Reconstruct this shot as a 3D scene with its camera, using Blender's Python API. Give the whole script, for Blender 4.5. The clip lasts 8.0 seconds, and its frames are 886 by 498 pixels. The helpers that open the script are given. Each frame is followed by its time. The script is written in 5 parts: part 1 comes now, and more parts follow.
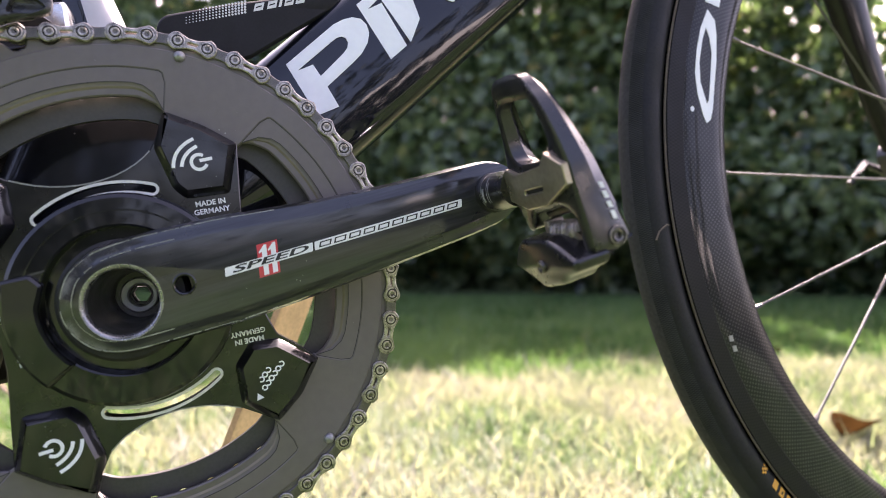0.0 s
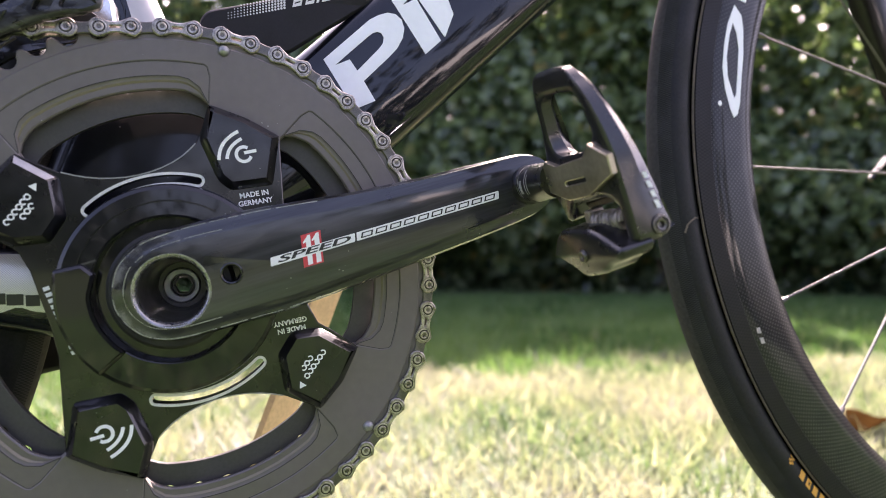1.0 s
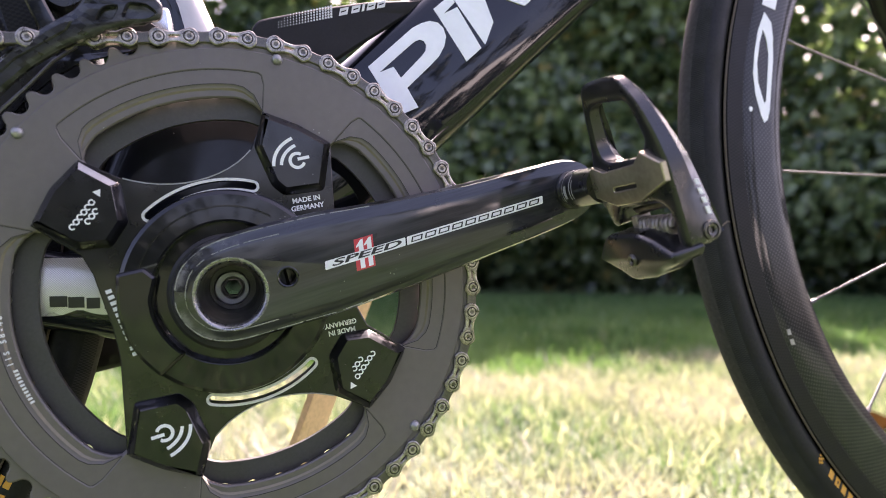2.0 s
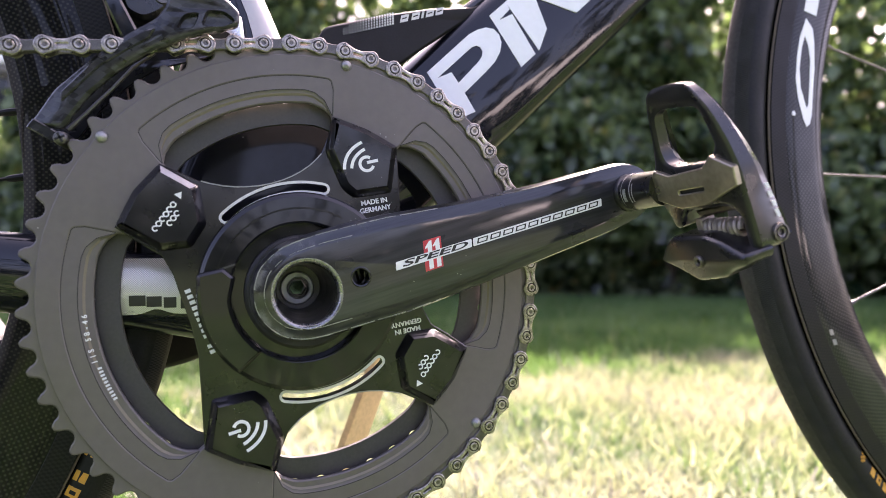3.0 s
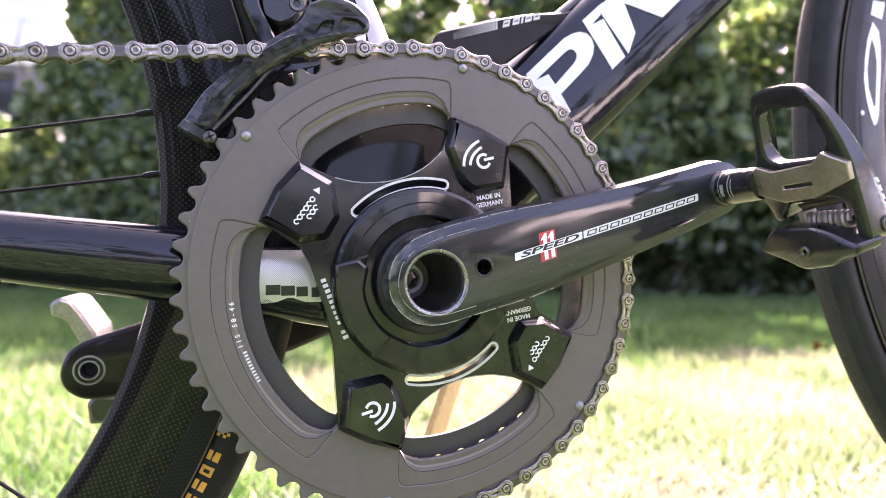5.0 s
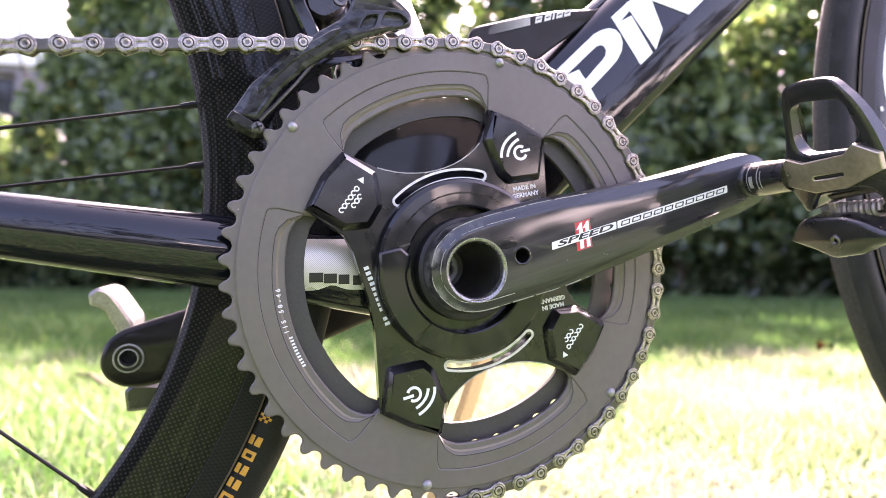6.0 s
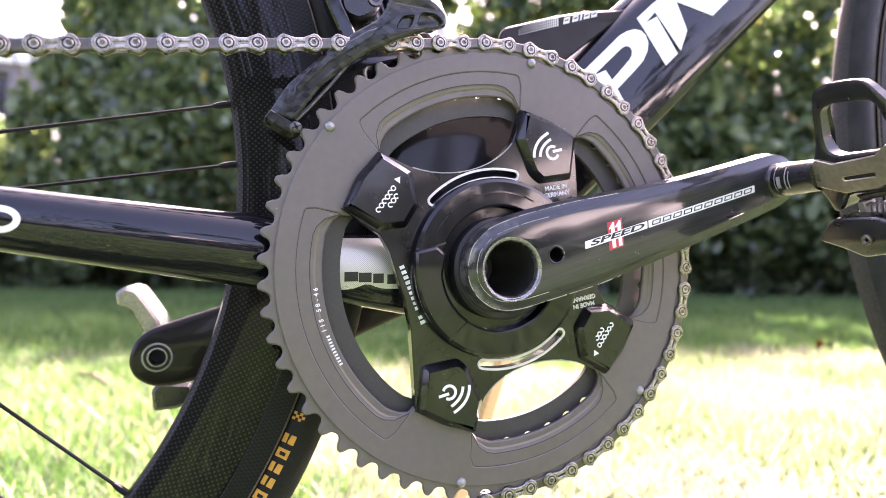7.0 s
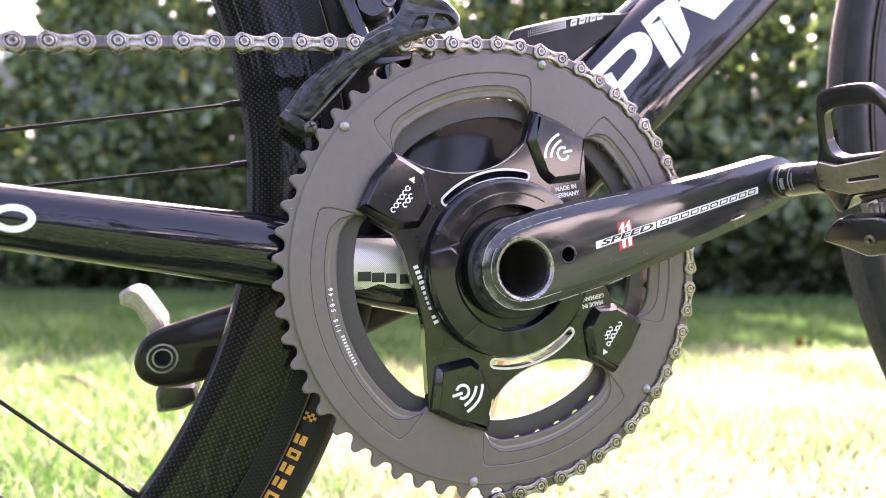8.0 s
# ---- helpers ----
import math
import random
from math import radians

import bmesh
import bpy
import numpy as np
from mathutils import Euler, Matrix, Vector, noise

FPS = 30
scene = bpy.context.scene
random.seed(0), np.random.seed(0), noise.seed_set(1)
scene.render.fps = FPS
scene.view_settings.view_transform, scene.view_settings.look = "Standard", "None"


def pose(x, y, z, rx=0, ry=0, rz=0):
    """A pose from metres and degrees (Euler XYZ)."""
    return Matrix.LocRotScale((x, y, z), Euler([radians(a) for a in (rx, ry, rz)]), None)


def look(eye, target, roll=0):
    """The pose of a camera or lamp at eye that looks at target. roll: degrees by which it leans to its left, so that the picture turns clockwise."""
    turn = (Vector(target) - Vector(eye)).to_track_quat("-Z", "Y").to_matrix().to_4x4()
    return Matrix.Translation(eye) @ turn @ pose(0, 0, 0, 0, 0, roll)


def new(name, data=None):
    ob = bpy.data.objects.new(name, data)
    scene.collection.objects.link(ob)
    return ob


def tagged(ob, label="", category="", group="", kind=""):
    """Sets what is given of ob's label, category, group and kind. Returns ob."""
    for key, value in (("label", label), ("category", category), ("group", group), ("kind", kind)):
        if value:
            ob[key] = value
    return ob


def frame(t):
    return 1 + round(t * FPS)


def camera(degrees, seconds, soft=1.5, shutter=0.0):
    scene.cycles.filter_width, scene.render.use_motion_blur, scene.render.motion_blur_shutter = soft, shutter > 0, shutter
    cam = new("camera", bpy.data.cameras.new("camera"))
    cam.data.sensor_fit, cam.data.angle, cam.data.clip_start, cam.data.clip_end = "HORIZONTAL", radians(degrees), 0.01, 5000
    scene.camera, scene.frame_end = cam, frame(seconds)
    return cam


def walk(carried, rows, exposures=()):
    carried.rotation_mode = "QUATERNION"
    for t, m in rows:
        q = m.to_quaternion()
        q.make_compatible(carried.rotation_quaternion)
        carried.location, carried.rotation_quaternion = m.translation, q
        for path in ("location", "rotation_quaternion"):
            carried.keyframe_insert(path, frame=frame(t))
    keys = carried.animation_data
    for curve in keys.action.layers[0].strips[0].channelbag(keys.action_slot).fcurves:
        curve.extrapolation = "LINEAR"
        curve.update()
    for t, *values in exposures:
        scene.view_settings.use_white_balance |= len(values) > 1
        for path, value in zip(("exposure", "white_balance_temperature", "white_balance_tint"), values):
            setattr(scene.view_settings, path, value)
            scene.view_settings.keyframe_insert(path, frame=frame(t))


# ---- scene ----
cam = camera(69.6, 8.0, soft=0.8)
PATH = [
    (0, (0.046, -0.309, 0.292), (0.651, 1.597, 0.287), -0.4),
    (0.5, (0.039, -0.309, 0.29), (0.638, 1.599, 0.286), -0.4),
    (1, (0.029, -0.309, 0.288), (0.622, 1.601, 0.282), -0.4),
    (1.5, (0.019, -0.31, 0.29), (0.611, 1.6, 0.283), -0.4),
    (3, (-0.026, -0.308, 0.29), (0.562, 1.603, 0.289), -0.3),
    (3.5, (-0.041, -0.309, 0.29), (0.547, 1.603, 0.291), -0.3),
    (4, (-0.058, -0.309, 0.288), (0.532, 1.602, 0.288), -0.3),
    (4.5, (-0.073, -0.309, 0.288), (0.514, 1.603, 0.285), -0.4),
    (6, (-0.108, -0.311, 0.28), (0.486, 1.599, 0.285), -0.3),
    (6.5, (-0.118, -0.308, 0.279), (0.487, 1.598, 0.28), -0.3),
    (7, (-0.128, -0.307, 0.28), (0.484, 1.598, 0.283), -0.3),
    (7.5, (-0.136, -0.305, 0.281), (0.486, 1.596, 0.281), -0.3),
    (8, (-0.144, -0.303, 0.28), (0.526, 1.581, 0.283), -0.3),
]
walk(cam, [(t, look(eye, target, roll)) for t, eye, target, roll in PATH],
     [(0, 3.18, 6780, 33), (1.5, 3.20, 6780, 34), (3.0, 3.34, 6800, 36), (4.5, 3.73, 6820, 39), (6.0, 4.04, 6860, 40), (8.0, 4.08, 6860, 40)])
cam.data.dof.use_dof = True
cam.data.dof.focus_distance = 0.315
cam.data.dof.aperture_fstop = 6.4

# ---- world and sun ----
SUN_EL, SUN_AZ = 48.0, 38.0          # degrees; azimuth from +y towards +x
world = bpy.data.worlds.new("sky")
scene.world = world
world.use_nodes = True
wn = world.node_tree
sky = wn.nodes.new("ShaderNodeTexSky")
sky.sky_type = "NISHITA"
sky.sun_disc = False
sky.sun_elevation = radians(SUN_EL)
sky.sun_rotation = radians(SUN_AZ)
sky.air_density = 0.75
sky.dust_density = 6.0
sky.ozone_density = 0.4
wn.links.new(sky.outputs[0], wn.nodes["Background"].inputs[0])
wn.nodes["Background"].inputs[1].default_value = 0.088
sun_data = bpy.data.lights.new("sun", "SUN")
sun_data.energy = 4.2
sun_data.angle = radians(0.53)
sun_data.color = (1.0, 0.955, 0.89)
sun = new("sun", sun_data)
sun_from = Vector((math.sin(radians(SUN_AZ)) * math.cos(radians(SUN_EL)), math.cos(radians(SUN_AZ)) * math.cos(radians(SUN_EL)), math.sin(radians(SUN_EL))))
sun.matrix_world = look(sun_from * 30, (0, 0, 0))

# ---- materials ----


def mat(name, colour, rough=0.5, metal=0.0, coat=0.0, coat_rough=0.05, vary=0.12, scale=60.0, bump=0.0, bump_scale=400.0, spec=0.5, transmit=0.0):
    """A plain surface with two scales of variation in colour and gloss and a fine relief."""
    m = bpy.data.materials.new(name)
    m.use_nodes = True
    nt = m.node_tree
    b = nt.nodes["Principled BSDF"]
    b.inputs["Metallic"].default_value = metal
    b.inputs["Coat Weight"].default_value = coat
    b.inputs["Coat Roughness"].default_value = coat_rough
    b.inputs["Specular IOR Level"].default_value = spec
    tc = nt.nodes.new("ShaderNodeTexCoord")
    n1 = nt.nodes.new("ShaderNodeTexNoise")
    n1.inputs["Scale"].default_value = scale
    n1.inputs["Detail"].default_value = 6
    n2 = nt.nodes.new("ShaderNodeTexNoise")
    n2.inputs["Scale"].default_value = scale * 9
    n2.inputs["Detail"].default_value = 3
    for n in (n1, n2):
        nt.links.new(tc.outputs["Object"], n.inputs["Vector"])
    mix = nt.nodes.new("ShaderNodeMath")
    mix.operation = "ADD"
    nt.links.new(n1.outputs[0], mix.inputs[0])
    nt.links.new(n2.outputs[0], mix.inputs[1])
    ramp = nt.nodes.new("ShaderNodeMapRange")
    ramp.inputs[1].default_value, ramp.inputs[2].default_value = 0.7, 1.3
    ramp.inputs[3].default_value, ramp.inputs[4].default_value = 1 - vary, 1 + vary
    nt.links.new(mix.outputs[0], ramp.inputs[0])
    hue = nt.nodes.new("ShaderNodeVectorMath")
    hue.operation = "SCALE"
    hue.inputs[0].default_value = colour
    nt.links.new(ramp.outputs[0], hue.inputs["Scale"])
    nt.links.new(hue.outputs[0], b.inputs["Base Color"])
    rr = nt.nodes.new("ShaderNodeMapRange")
    rr.inputs[1].default_value, rr.inputs[2].default_value = 0.3, 0.7
    rr.inputs[3].default_value, rr.inputs[4].default_value = max(0.02, rough * 0.8), min(1.0, rough * 1.25)
    nt.links.new(n1.outputs[0], rr.inputs[0])
    nt.links.new(rr.outputs[0], b.inputs["Roughness"])
    if bump:
        n3 = nt.nodes.new("ShaderNodeTexNoise")
        n3.inputs["Scale"].default_value = bump_scale
        n3.inputs["Detail"].default_value = 4
        nt.links.new(tc.outputs["Object"], n3.inputs["Vector"])
        bp = nt.nodes.new("ShaderNodeBump")
        bp.inputs["Strength"].default_value = bump
        bp.inputs["Distance"].default_value = 0.001
        nt.links.new(n3.outputs[0], bp.inputs["Height"])
        nt.links.new(bp.outputs[0], b.inputs["Normal"])
    return m


def principled(m):
    return m.node_tree.nodes["Principled BSDF"]


def weave(m, su, sv, colour_a, colour_b, source="UV", soft=0.35, bump=0.15, dots=False):
    """Lays a woven carbon pattern over a material: alternate little cells, in metres of the surface."""
    nt = m.node_tree
    tc = nt.nodes.new("ShaderNodeTexCoord")
    sep = nt.nodes.new("ShaderNodeSeparateXYZ")
    nt.links.new(tc.outputs[source], sep.inputs[0])
    waves = []
    for out, s in ((0 if source == "UV" else 0, su), (1 if source == "UV" else 2, sv)):
        mul = nt.nodes.new("ShaderNodeMath")
        mul.operation = "MULTIPLY"
        mul.inputs[1].default_value = math.pi / s
        nt.links.new(sep.outputs[out], mul.inputs[0])
        sn = nt.nodes.new("ShaderNodeMath")
        sn.operation = "SINE"
        nt.links.new(mul.outputs[0], sn.inputs[0])
        waves.append(sn)
    prod = nt.nodes.new("ShaderNodeMath")
    prod.operation = "MULTIPLY"
    nt.links.new(waves[0].outputs[0], prod.inputs[0])
    nt.links.new(waves[1].outputs[0], prod.inputs[1])
    rng = nt.nodes.new("ShaderNodeMapRange")
    rng.inputs[1].default_value, rng.inputs[2].default_value = -soft, soft
    if dots:
        rng.inputs[1].default_value, rng.inputs[2].default_value = 0.25, 0.6
    nt.links.new(prod.outputs[0], rng.inputs[0])
    mx = nt.nodes.new("ShaderNodeMix")
    mx.data_type = "RGBA"
    nt.links.new(rng.outputs[0], mx.inputs[0])
    mx.inputs[6].default_value = (*colour_a, 1)
    mx.inputs[7].default_value = (*colour_b, 1)
    b = principled(m)
    for l in list(b.inputs["Base Color"].links):
        nt.links.remove(l)
    nt.links.new(mx.outputs[2], b.inputs["Base Color"])
    if bump:
        bp = nt.nodes.new("ShaderNodeBump")
        bp.inputs["Strength"].default_value = bump
        bp.inputs["Distance"].default_value = 0.0004
        nt.links.new(rng.outputs[0], bp.inputs["Height"])
        nt.links.new(bp.outputs[0], b.inputs["Normal"])
    return m


def streaks(m, angle, low, high, along=9.0, across=160.0):
    """Long brushed streaks in gloss, their streaky reflection painted into the tone, along one direction of the
    bicycle's plane.
    """
    nt = m.node_tree
    tc = nt.nodes.new("ShaderNodeTexCoord")
    mp = nt.nodes.new("ShaderNodeMapping")
    mp.vector_type = "TEXTURE"
    mp.inputs["Rotation"].default_value = (0, radians(-angle), 0)
    mp.inputs["Scale"].default_value = (1 / along, 1, 1 / across)
    nt.links.new(tc.outputs["Object"], mp.inputs["Vector"])
    n = nt.nodes.new("ShaderNodeTexNoise")
    n.inputs["Scale"].default_value = 1.0
    n.inputs["Detail"].default_value = 5
    n.inputs["Roughness"].default_value = 0.65
    nt.links.new(mp.outputs[0], n.inputs["Vector"])
    r = nt.nodes.new("ShaderNodeMapRange")
    r.inputs[1].default_value, r.inputs[2].default_value = 0.35, 0.65
    nt.links.new(n.outputs[0], r.inputs[0])
    mx = nt.nodes.new("ShaderNodeMix")
    mx.data_type = "RGBA"
    mx.inputs[6].default_value, mx.inputs[7].default_value = (*low, 1), (*high, 1)
    nt.links.new(r.outputs[0], mx.inputs[0])
    b = principled(m)
    nt.links.new(mx.outputs[2], b.inputs["Base Color"])
    cr = nt.nodes.new("ShaderNodeMapRange")
    cr.inputs[3].default_value, cr.inputs[4].default_value = 0.025, 0.13
    nt.links.new(r.outputs[0], cr.inputs[0])
    nt.links.new(cr.outputs[0], b.inputs["Coat Roughness"])
    return m


M_RING = mat("anodised_grey_aluminium", (0.152, 0.134, 0.125), 0.52, 0.5, vary=0.07, scale=25, bump=0.04, bump_scale=1500)
def speckle(m, scale, size, colour):
    """A few pale dust specks and nicks over a surface."""
    nt = m.node_tree
    b = principled(m)
    old = b.inputs["Base Color"].links[0].from_socket
    tc = nt.nodes.new("ShaderNodeTexCoord")
    v = nt.nodes.new("ShaderNodeTexVoronoi")
    v.inputs["Scale"].default_value = scale
    nt.links.new(tc.outputs["Object"], v.inputs["Vector"])
    n = nt.nodes.new("ShaderNodeTexNoise")
    n.inputs["Scale"].default_value = scale * 0.16
    nt.links.new(tc.outputs["Object"], n.inputs["Vector"])
    lim = nt.nodes.new("ShaderNodeMapRange")
    lim.inputs[1].default_value, lim.inputs[2].default_value = 0.55, 0.75
    lim.inputs[3].default_value, lim.inputs[4].default_value = 0.0, size
    nt.links.new(n.outputs[0], lim.inputs[0])
    lt = nt.nodes.new("ShaderNodeMath")
    lt.operation = "LESS_THAN"
    nt.links.new(v.outputs["Distance"], lt.inputs[0])
    nt.links.new(lim.outputs[0], lt.inputs[1])
    mx = nt.nodes.new("ShaderNodeMix")
    mx.data_type = "RGBA"
    nt.links.new(lt.outputs[0], mx.inputs[0])
    nt.links.new(old, mx.inputs[6])
    mx.inputs[7].default_value = (*colour, 1)
    nt.links.new(mx.outputs[2], b.inputs["Base Color"])
    return m


speckle(M_RING, 260.0, 0.16, (0.34, 0.32, 0.30))
M_RING_IN = mat("dark_grey_aluminium", (0.056, 0.053, 0.051), 0.5, 0.3, vary=0.15, scale=80)
M_BLACK = mat("black_anodised_aluminium", (0.004, 0.004, 0.005), 0.30, 0.0, coat=0.8, coat_rough=0.07, vary=0.25, scale=120, bump=0.03, bump_scale=900, spec=0.2)
speckle(M_BLACK, 420.0, 0.13, (0.16, 0.16, 0.16))
M_HUB = mat("satin_black_cover", (0.004, 0.004, 0.005), 0.4, 0.0, coat=0.8, coat_rough=0.045, vary=0.2, scale=150, spec=0.12)
M_CRANK = mat("lacquered_carbon", (0.016, 0.016, 0.018), 0.32, 0.0, spec=0.16, coat=1.0, coat_rough=0.06, vary=0.45, scale=35, bump=0.05, bump_scale=60)
# the paler tone of the streaks stands for the arm's reflection
streaks(M_CRANK, 16.3, (0.006, 0.006, 0.007), (0.034, 0.035, 0.039))


def ring_wear(m, cx, cz, r0, r1, colour):
    """Scuffs rubbed into a band round a centre."""
    nt = m.node_tree
    b = principled(m)
    old = b.inputs["Base Color"].links[0].from_socket
    tc = nt.nodes.new("ShaderNodeTexCoord")
    mul = nt.nodes.new("ShaderNodeVectorMath")
    mul.operation = "MULTIPLY"
    mul.inputs[1].default_value = (1, 0, 1)
    nt.links.new(tc.outputs["Object"], mul.inputs[0])
    dist = nt.nodes.new("ShaderNodeVectorMath")
    dist.operation = "DISTANCE"
    dist.inputs[1].default_value = (cx, 0, cz)
    nt.links.new(mul.outputs[0], dist.inputs[0])
    band = nt.nodes.new("ShaderNodeMapRange")
    band.interpolation_type = "SMOOTHSTEP"
    band.inputs[1].default_value, band.inputs[2].default_value = r0, r1
    nt.links.new(dist.outputs["Value"], band.inputs[0])
    fade = nt.nodes.new("ShaderNodeMapRange")
    fade.interpolation_type = "SMOOTHSTEP"
    fade.inputs[1].default_value, fade.inputs[2].default_value = r1 + 0.0045, r1 + 0.0015
    nt.links.new(dist.outputs["Value"], fade.inputs[0])
    n = nt.nodes.new("ShaderNodeTexNoise")
    n.inputs["Scale"].default_value = 2200
    n.inputs["Detail"].default_value = 6
    n.inputs["Roughness"].default_value = 0.75
    nt.links.new(tc.outputs["Object"], n.inputs["Vector"])
    big = nt.nodes.new("ShaderNodeTexNoise")
    big.inputs["Scale"].default_value = 130
    nt.links.new(tc.outputs["Object"], big.inputs["Vector"])
    both = nt.nodes.new("ShaderNodeMath")
    both.operation = "ADD"
    nt.links.new(n.outputs[0], both.inputs[0])
    nt.links.new(big.outputs[0], both.inputs[1])
    cut = nt.nodes.new("ShaderNodeMapRange")
    cut.inputs[1].default_value, cut.inputs[2].default_value = 0.96, 1.16
    nt.links.new(both.outputs[0], cut.inputs[0])
    prod = nt.nodes.new("ShaderNodeMath")
    prod.operation = "MULTIPLY"
    nt.links.new(band.outputs[0], prod.inputs[0])
    nt.links.new(fade.outputs[0], prod.inputs[1])
    prod2 = nt.nodes.new("ShaderNodeMath")
    prod2.operation = "MULTIPLY"
    sepx = nt.nodes.new("ShaderNodeSeparateXYZ")
    nt.links.new(tc.outputs["Object"], sepx.inputs[0])
    back = nt.nodes.new("ShaderNodeMapRange")
    back.inputs[1].default_value, back.inputs[2].default_value = cx + 0.008, cx - 0.004
    nt.links.new(sepx.outputs[0], back.inputs[0])
    prod3 = nt.nodes.new("ShaderNodeMath")
    prod3.operation = "MULTIPLY"
    nt.links.new(prod.outputs[0], prod3.inputs[0])
    nt.links.new(back.outputs[0], prod3.inputs[1])
    nt.links.new(prod3.outputs[0], prod2.inputs[0])
    nt.links.new(cut.outputs[0], prod2.inputs[1])
    mx = nt.nodes.new("ShaderNodeMix")
    mx.data_type = "RGBA"
    nt.links.new(prod2.outputs[0], mx.inputs[0])
    nt.links.new(old, mx.inputs[6])
    mx.inputs[7].default_value = (*colour, 1)
    nt.links.new(mx.outputs[2], b.inputs["Base Color"])
    return m


principled(M_CRANK).inputs["Coat IOR"].default_value = 1.52
ring_wear(M_CRANK, -0.0012, 0.2706, 0.0178, 0.0208, (0.13, 0.127, 0.12))
speckle(M_CRANK, 300.0, 0.12, (0.22, 0.22, 0.22))
M_PAINT = mat("black_gloss_paint", (0.003, 0.004, 0.007), 0.3, 0.0, spec=0.08, coat=0.85, coat_rough=0.02, vary=0.2, scale=8, bump=0.07, bump_scale=28)
M_SHELL = mat("dusty_black_paint", (0.004, 0.005, 0.008), 0.4, 0.0, spec=0.1, coat=0.5, coat_rough=0.12, vary=0.3, scale=30, bump=0.05, bump_scale=40)
speckle(M_SHELL, 300.0, 0.15, (0.12, 0.12, 0.13))
M_WHITE = mat("white_paint", (0.80, 0.80, 0.80), 0.35, 0.0, coat=0.5, vary=0.03, scale=30)
M_PEARL = mat("pearl_white_paint", (0.36, 0.36, 0.35), 0.35, 0.2, coat=0.6, vary=0.05, scale=30)
M_WHITE_INK = mat("white_print", (0.78, 0.78, 0.77), 0.5, vary=0.05, scale=300)
M_RED = mat("red_print", (0.55, 0.035, 0.045), 0.4, coat=0.5, vary=0.08, scale=200)
M_INK = mat("black_print", (0.012, 0.012, 0.012), 0.4, vary=0.1, scale=200)
M_STEEL_D = mat("grimy_steel", (0.13, 0.12, 0.11), 0.38, 0.9, vary=0.35, scale=300)
M_LINK = mat("worn_chain_plate", (0.40, 0.36, 0.315), 0.30, 0.88, vary=0.6, scale=420, bump=0.12, bump_scale=700)


def pin_grime(m, pitch):
    """Dark oily dirt in the grooves round both pins of a link."""
    nt = m.node_tree
    b = principled(m)
    old = b.inputs["Base Color"].links[0].from_socket
    tc = nt.nodes.new("ShaderNodeTexCoord")
    flat = nt.nodes.new("ShaderNodeVectorMath")
    flat.operation = "MULTIPLY"
    flat.inputs[1].default_value = (1, 0, 1)
    nt.links.new(tc.outputs["Object"], flat.inputs[0])
    least = nt.nodes.new("ShaderNodeMath")
    least.operation = "MINIMUM"
    for k in (0, 1):
        d = nt.nodes.new("ShaderNodeVectorMath")
        d.operation = "DISTANCE"
        d.inputs[1].default_value = (pitch * k, 0, 0)
        nt.links.new(flat.outputs[0], d.inputs[0])
        nt.links.new(d.outputs["Value"], least.inputs[k])
    ramp = nt.nodes.new("ShaderNodeValToRGB")
    scale = nt.nodes.new("ShaderNodeMath")
    scale.operation = "MULTIPLY"
    scale.inputs[1].default_value = 200.0
    nt.links.new(least.outputs[0], scale.inputs[0])
    nt.links.new(scale.outputs[0], ramp.inputs[0])
    e = ramp.color_ramp.elements
    e[0].position, e[0].color = 0.0, (0.35, 0.35, 0.35, 1)
    e[1].position, e[1].color = 1.0, (1, 1, 1, 1)
    for pos, v in ((0.17, 0.4), (0.22, 1.0), (0.36, 1.0), (0.41, 0.12), (0.49, 0.12), (0.53, 1.0), (0.62, 1.0), (0.66, 0.55)):
        e.new(pos).color = (v, v, v, 1)
    mx = nt.nodes.new("ShaderNodeMix")
    mx.data_type = "RGBA"
    mx.blend_type = "MULTIPLY"
    mx.inputs[0].default_value = 1.0
    nt.links.new(old, mx.inputs[6])
    nt.links.new(ramp.outputs[0], mx.inputs[7])
    nt.links.new(mx.outputs[2], b.inputs["Base Color"])


pin_grime(M_LINK, 0.0127)
speckle(M_LINK, 900.0, 0.30, (0.07, 0.058, 0.045))
M_SILVER = mat("polished_aluminium", (0.72, 0.72, 0.72), 0.22, 0.95, vary=0.1, scale=200)
M_BORE = mat("dark_machined_aluminium", (0.05, 0.048, 0.045), 0.34, 0.45, vary=0.2, scale=120, bump=0.02, bump_scale=700)
M_BORE_LIP = mat("worn_bore_lip", (0.27, 0.266, 0.26), 0.26, 0.8, vary=0.3, scale=200)
M_WASHER = mat("pale_zinc_washer", (0.42, 0.42, 0.43), 0.42, 0.6, vary=0.15, scale=250)
M_CHAMFER = mat("bronze_grey_chamfer", (0.200, 0.168, 0.125), 0.48, 0.3, vary=0.08, scale=60)
M_GROOVE_LINE = mat("matt_black_groove_line", (0.026, 0.0235, 0.021), 0.7, vary=0.4, scale=120)
M_EDGE = mat("bright_machined_edge", (0.62, 0.61, 0.60), 0.42, 0.35, vary=0.12, scale=200)
M_RUBBER = mat("black_rubber", (0.011, 0.0108, 0.0105), 0.5, vary=0.35, scale=70, bump=0.1, bump_scale=1400, spec=0.22)
M_TAN = mat("tan_casing_thread", (0.13, 0.10, 0.075), 0.8, vary=0.3, scale=300)
M_PLASTIC = mat("black_composite", (0.009, 0.009, 0.010), 0.30, spec=0.3, coat=0.7, coat_rough=0.20, vary=0.3, scale=130, bump=0.04, bump_scale=900)
speckle(M_PLASTIC, 340.0, 0.14, (0.11, 0.11, 0.11))
speckle(M_HUB, 380.0, 0.12, (0.10, 0.10, 0.10))
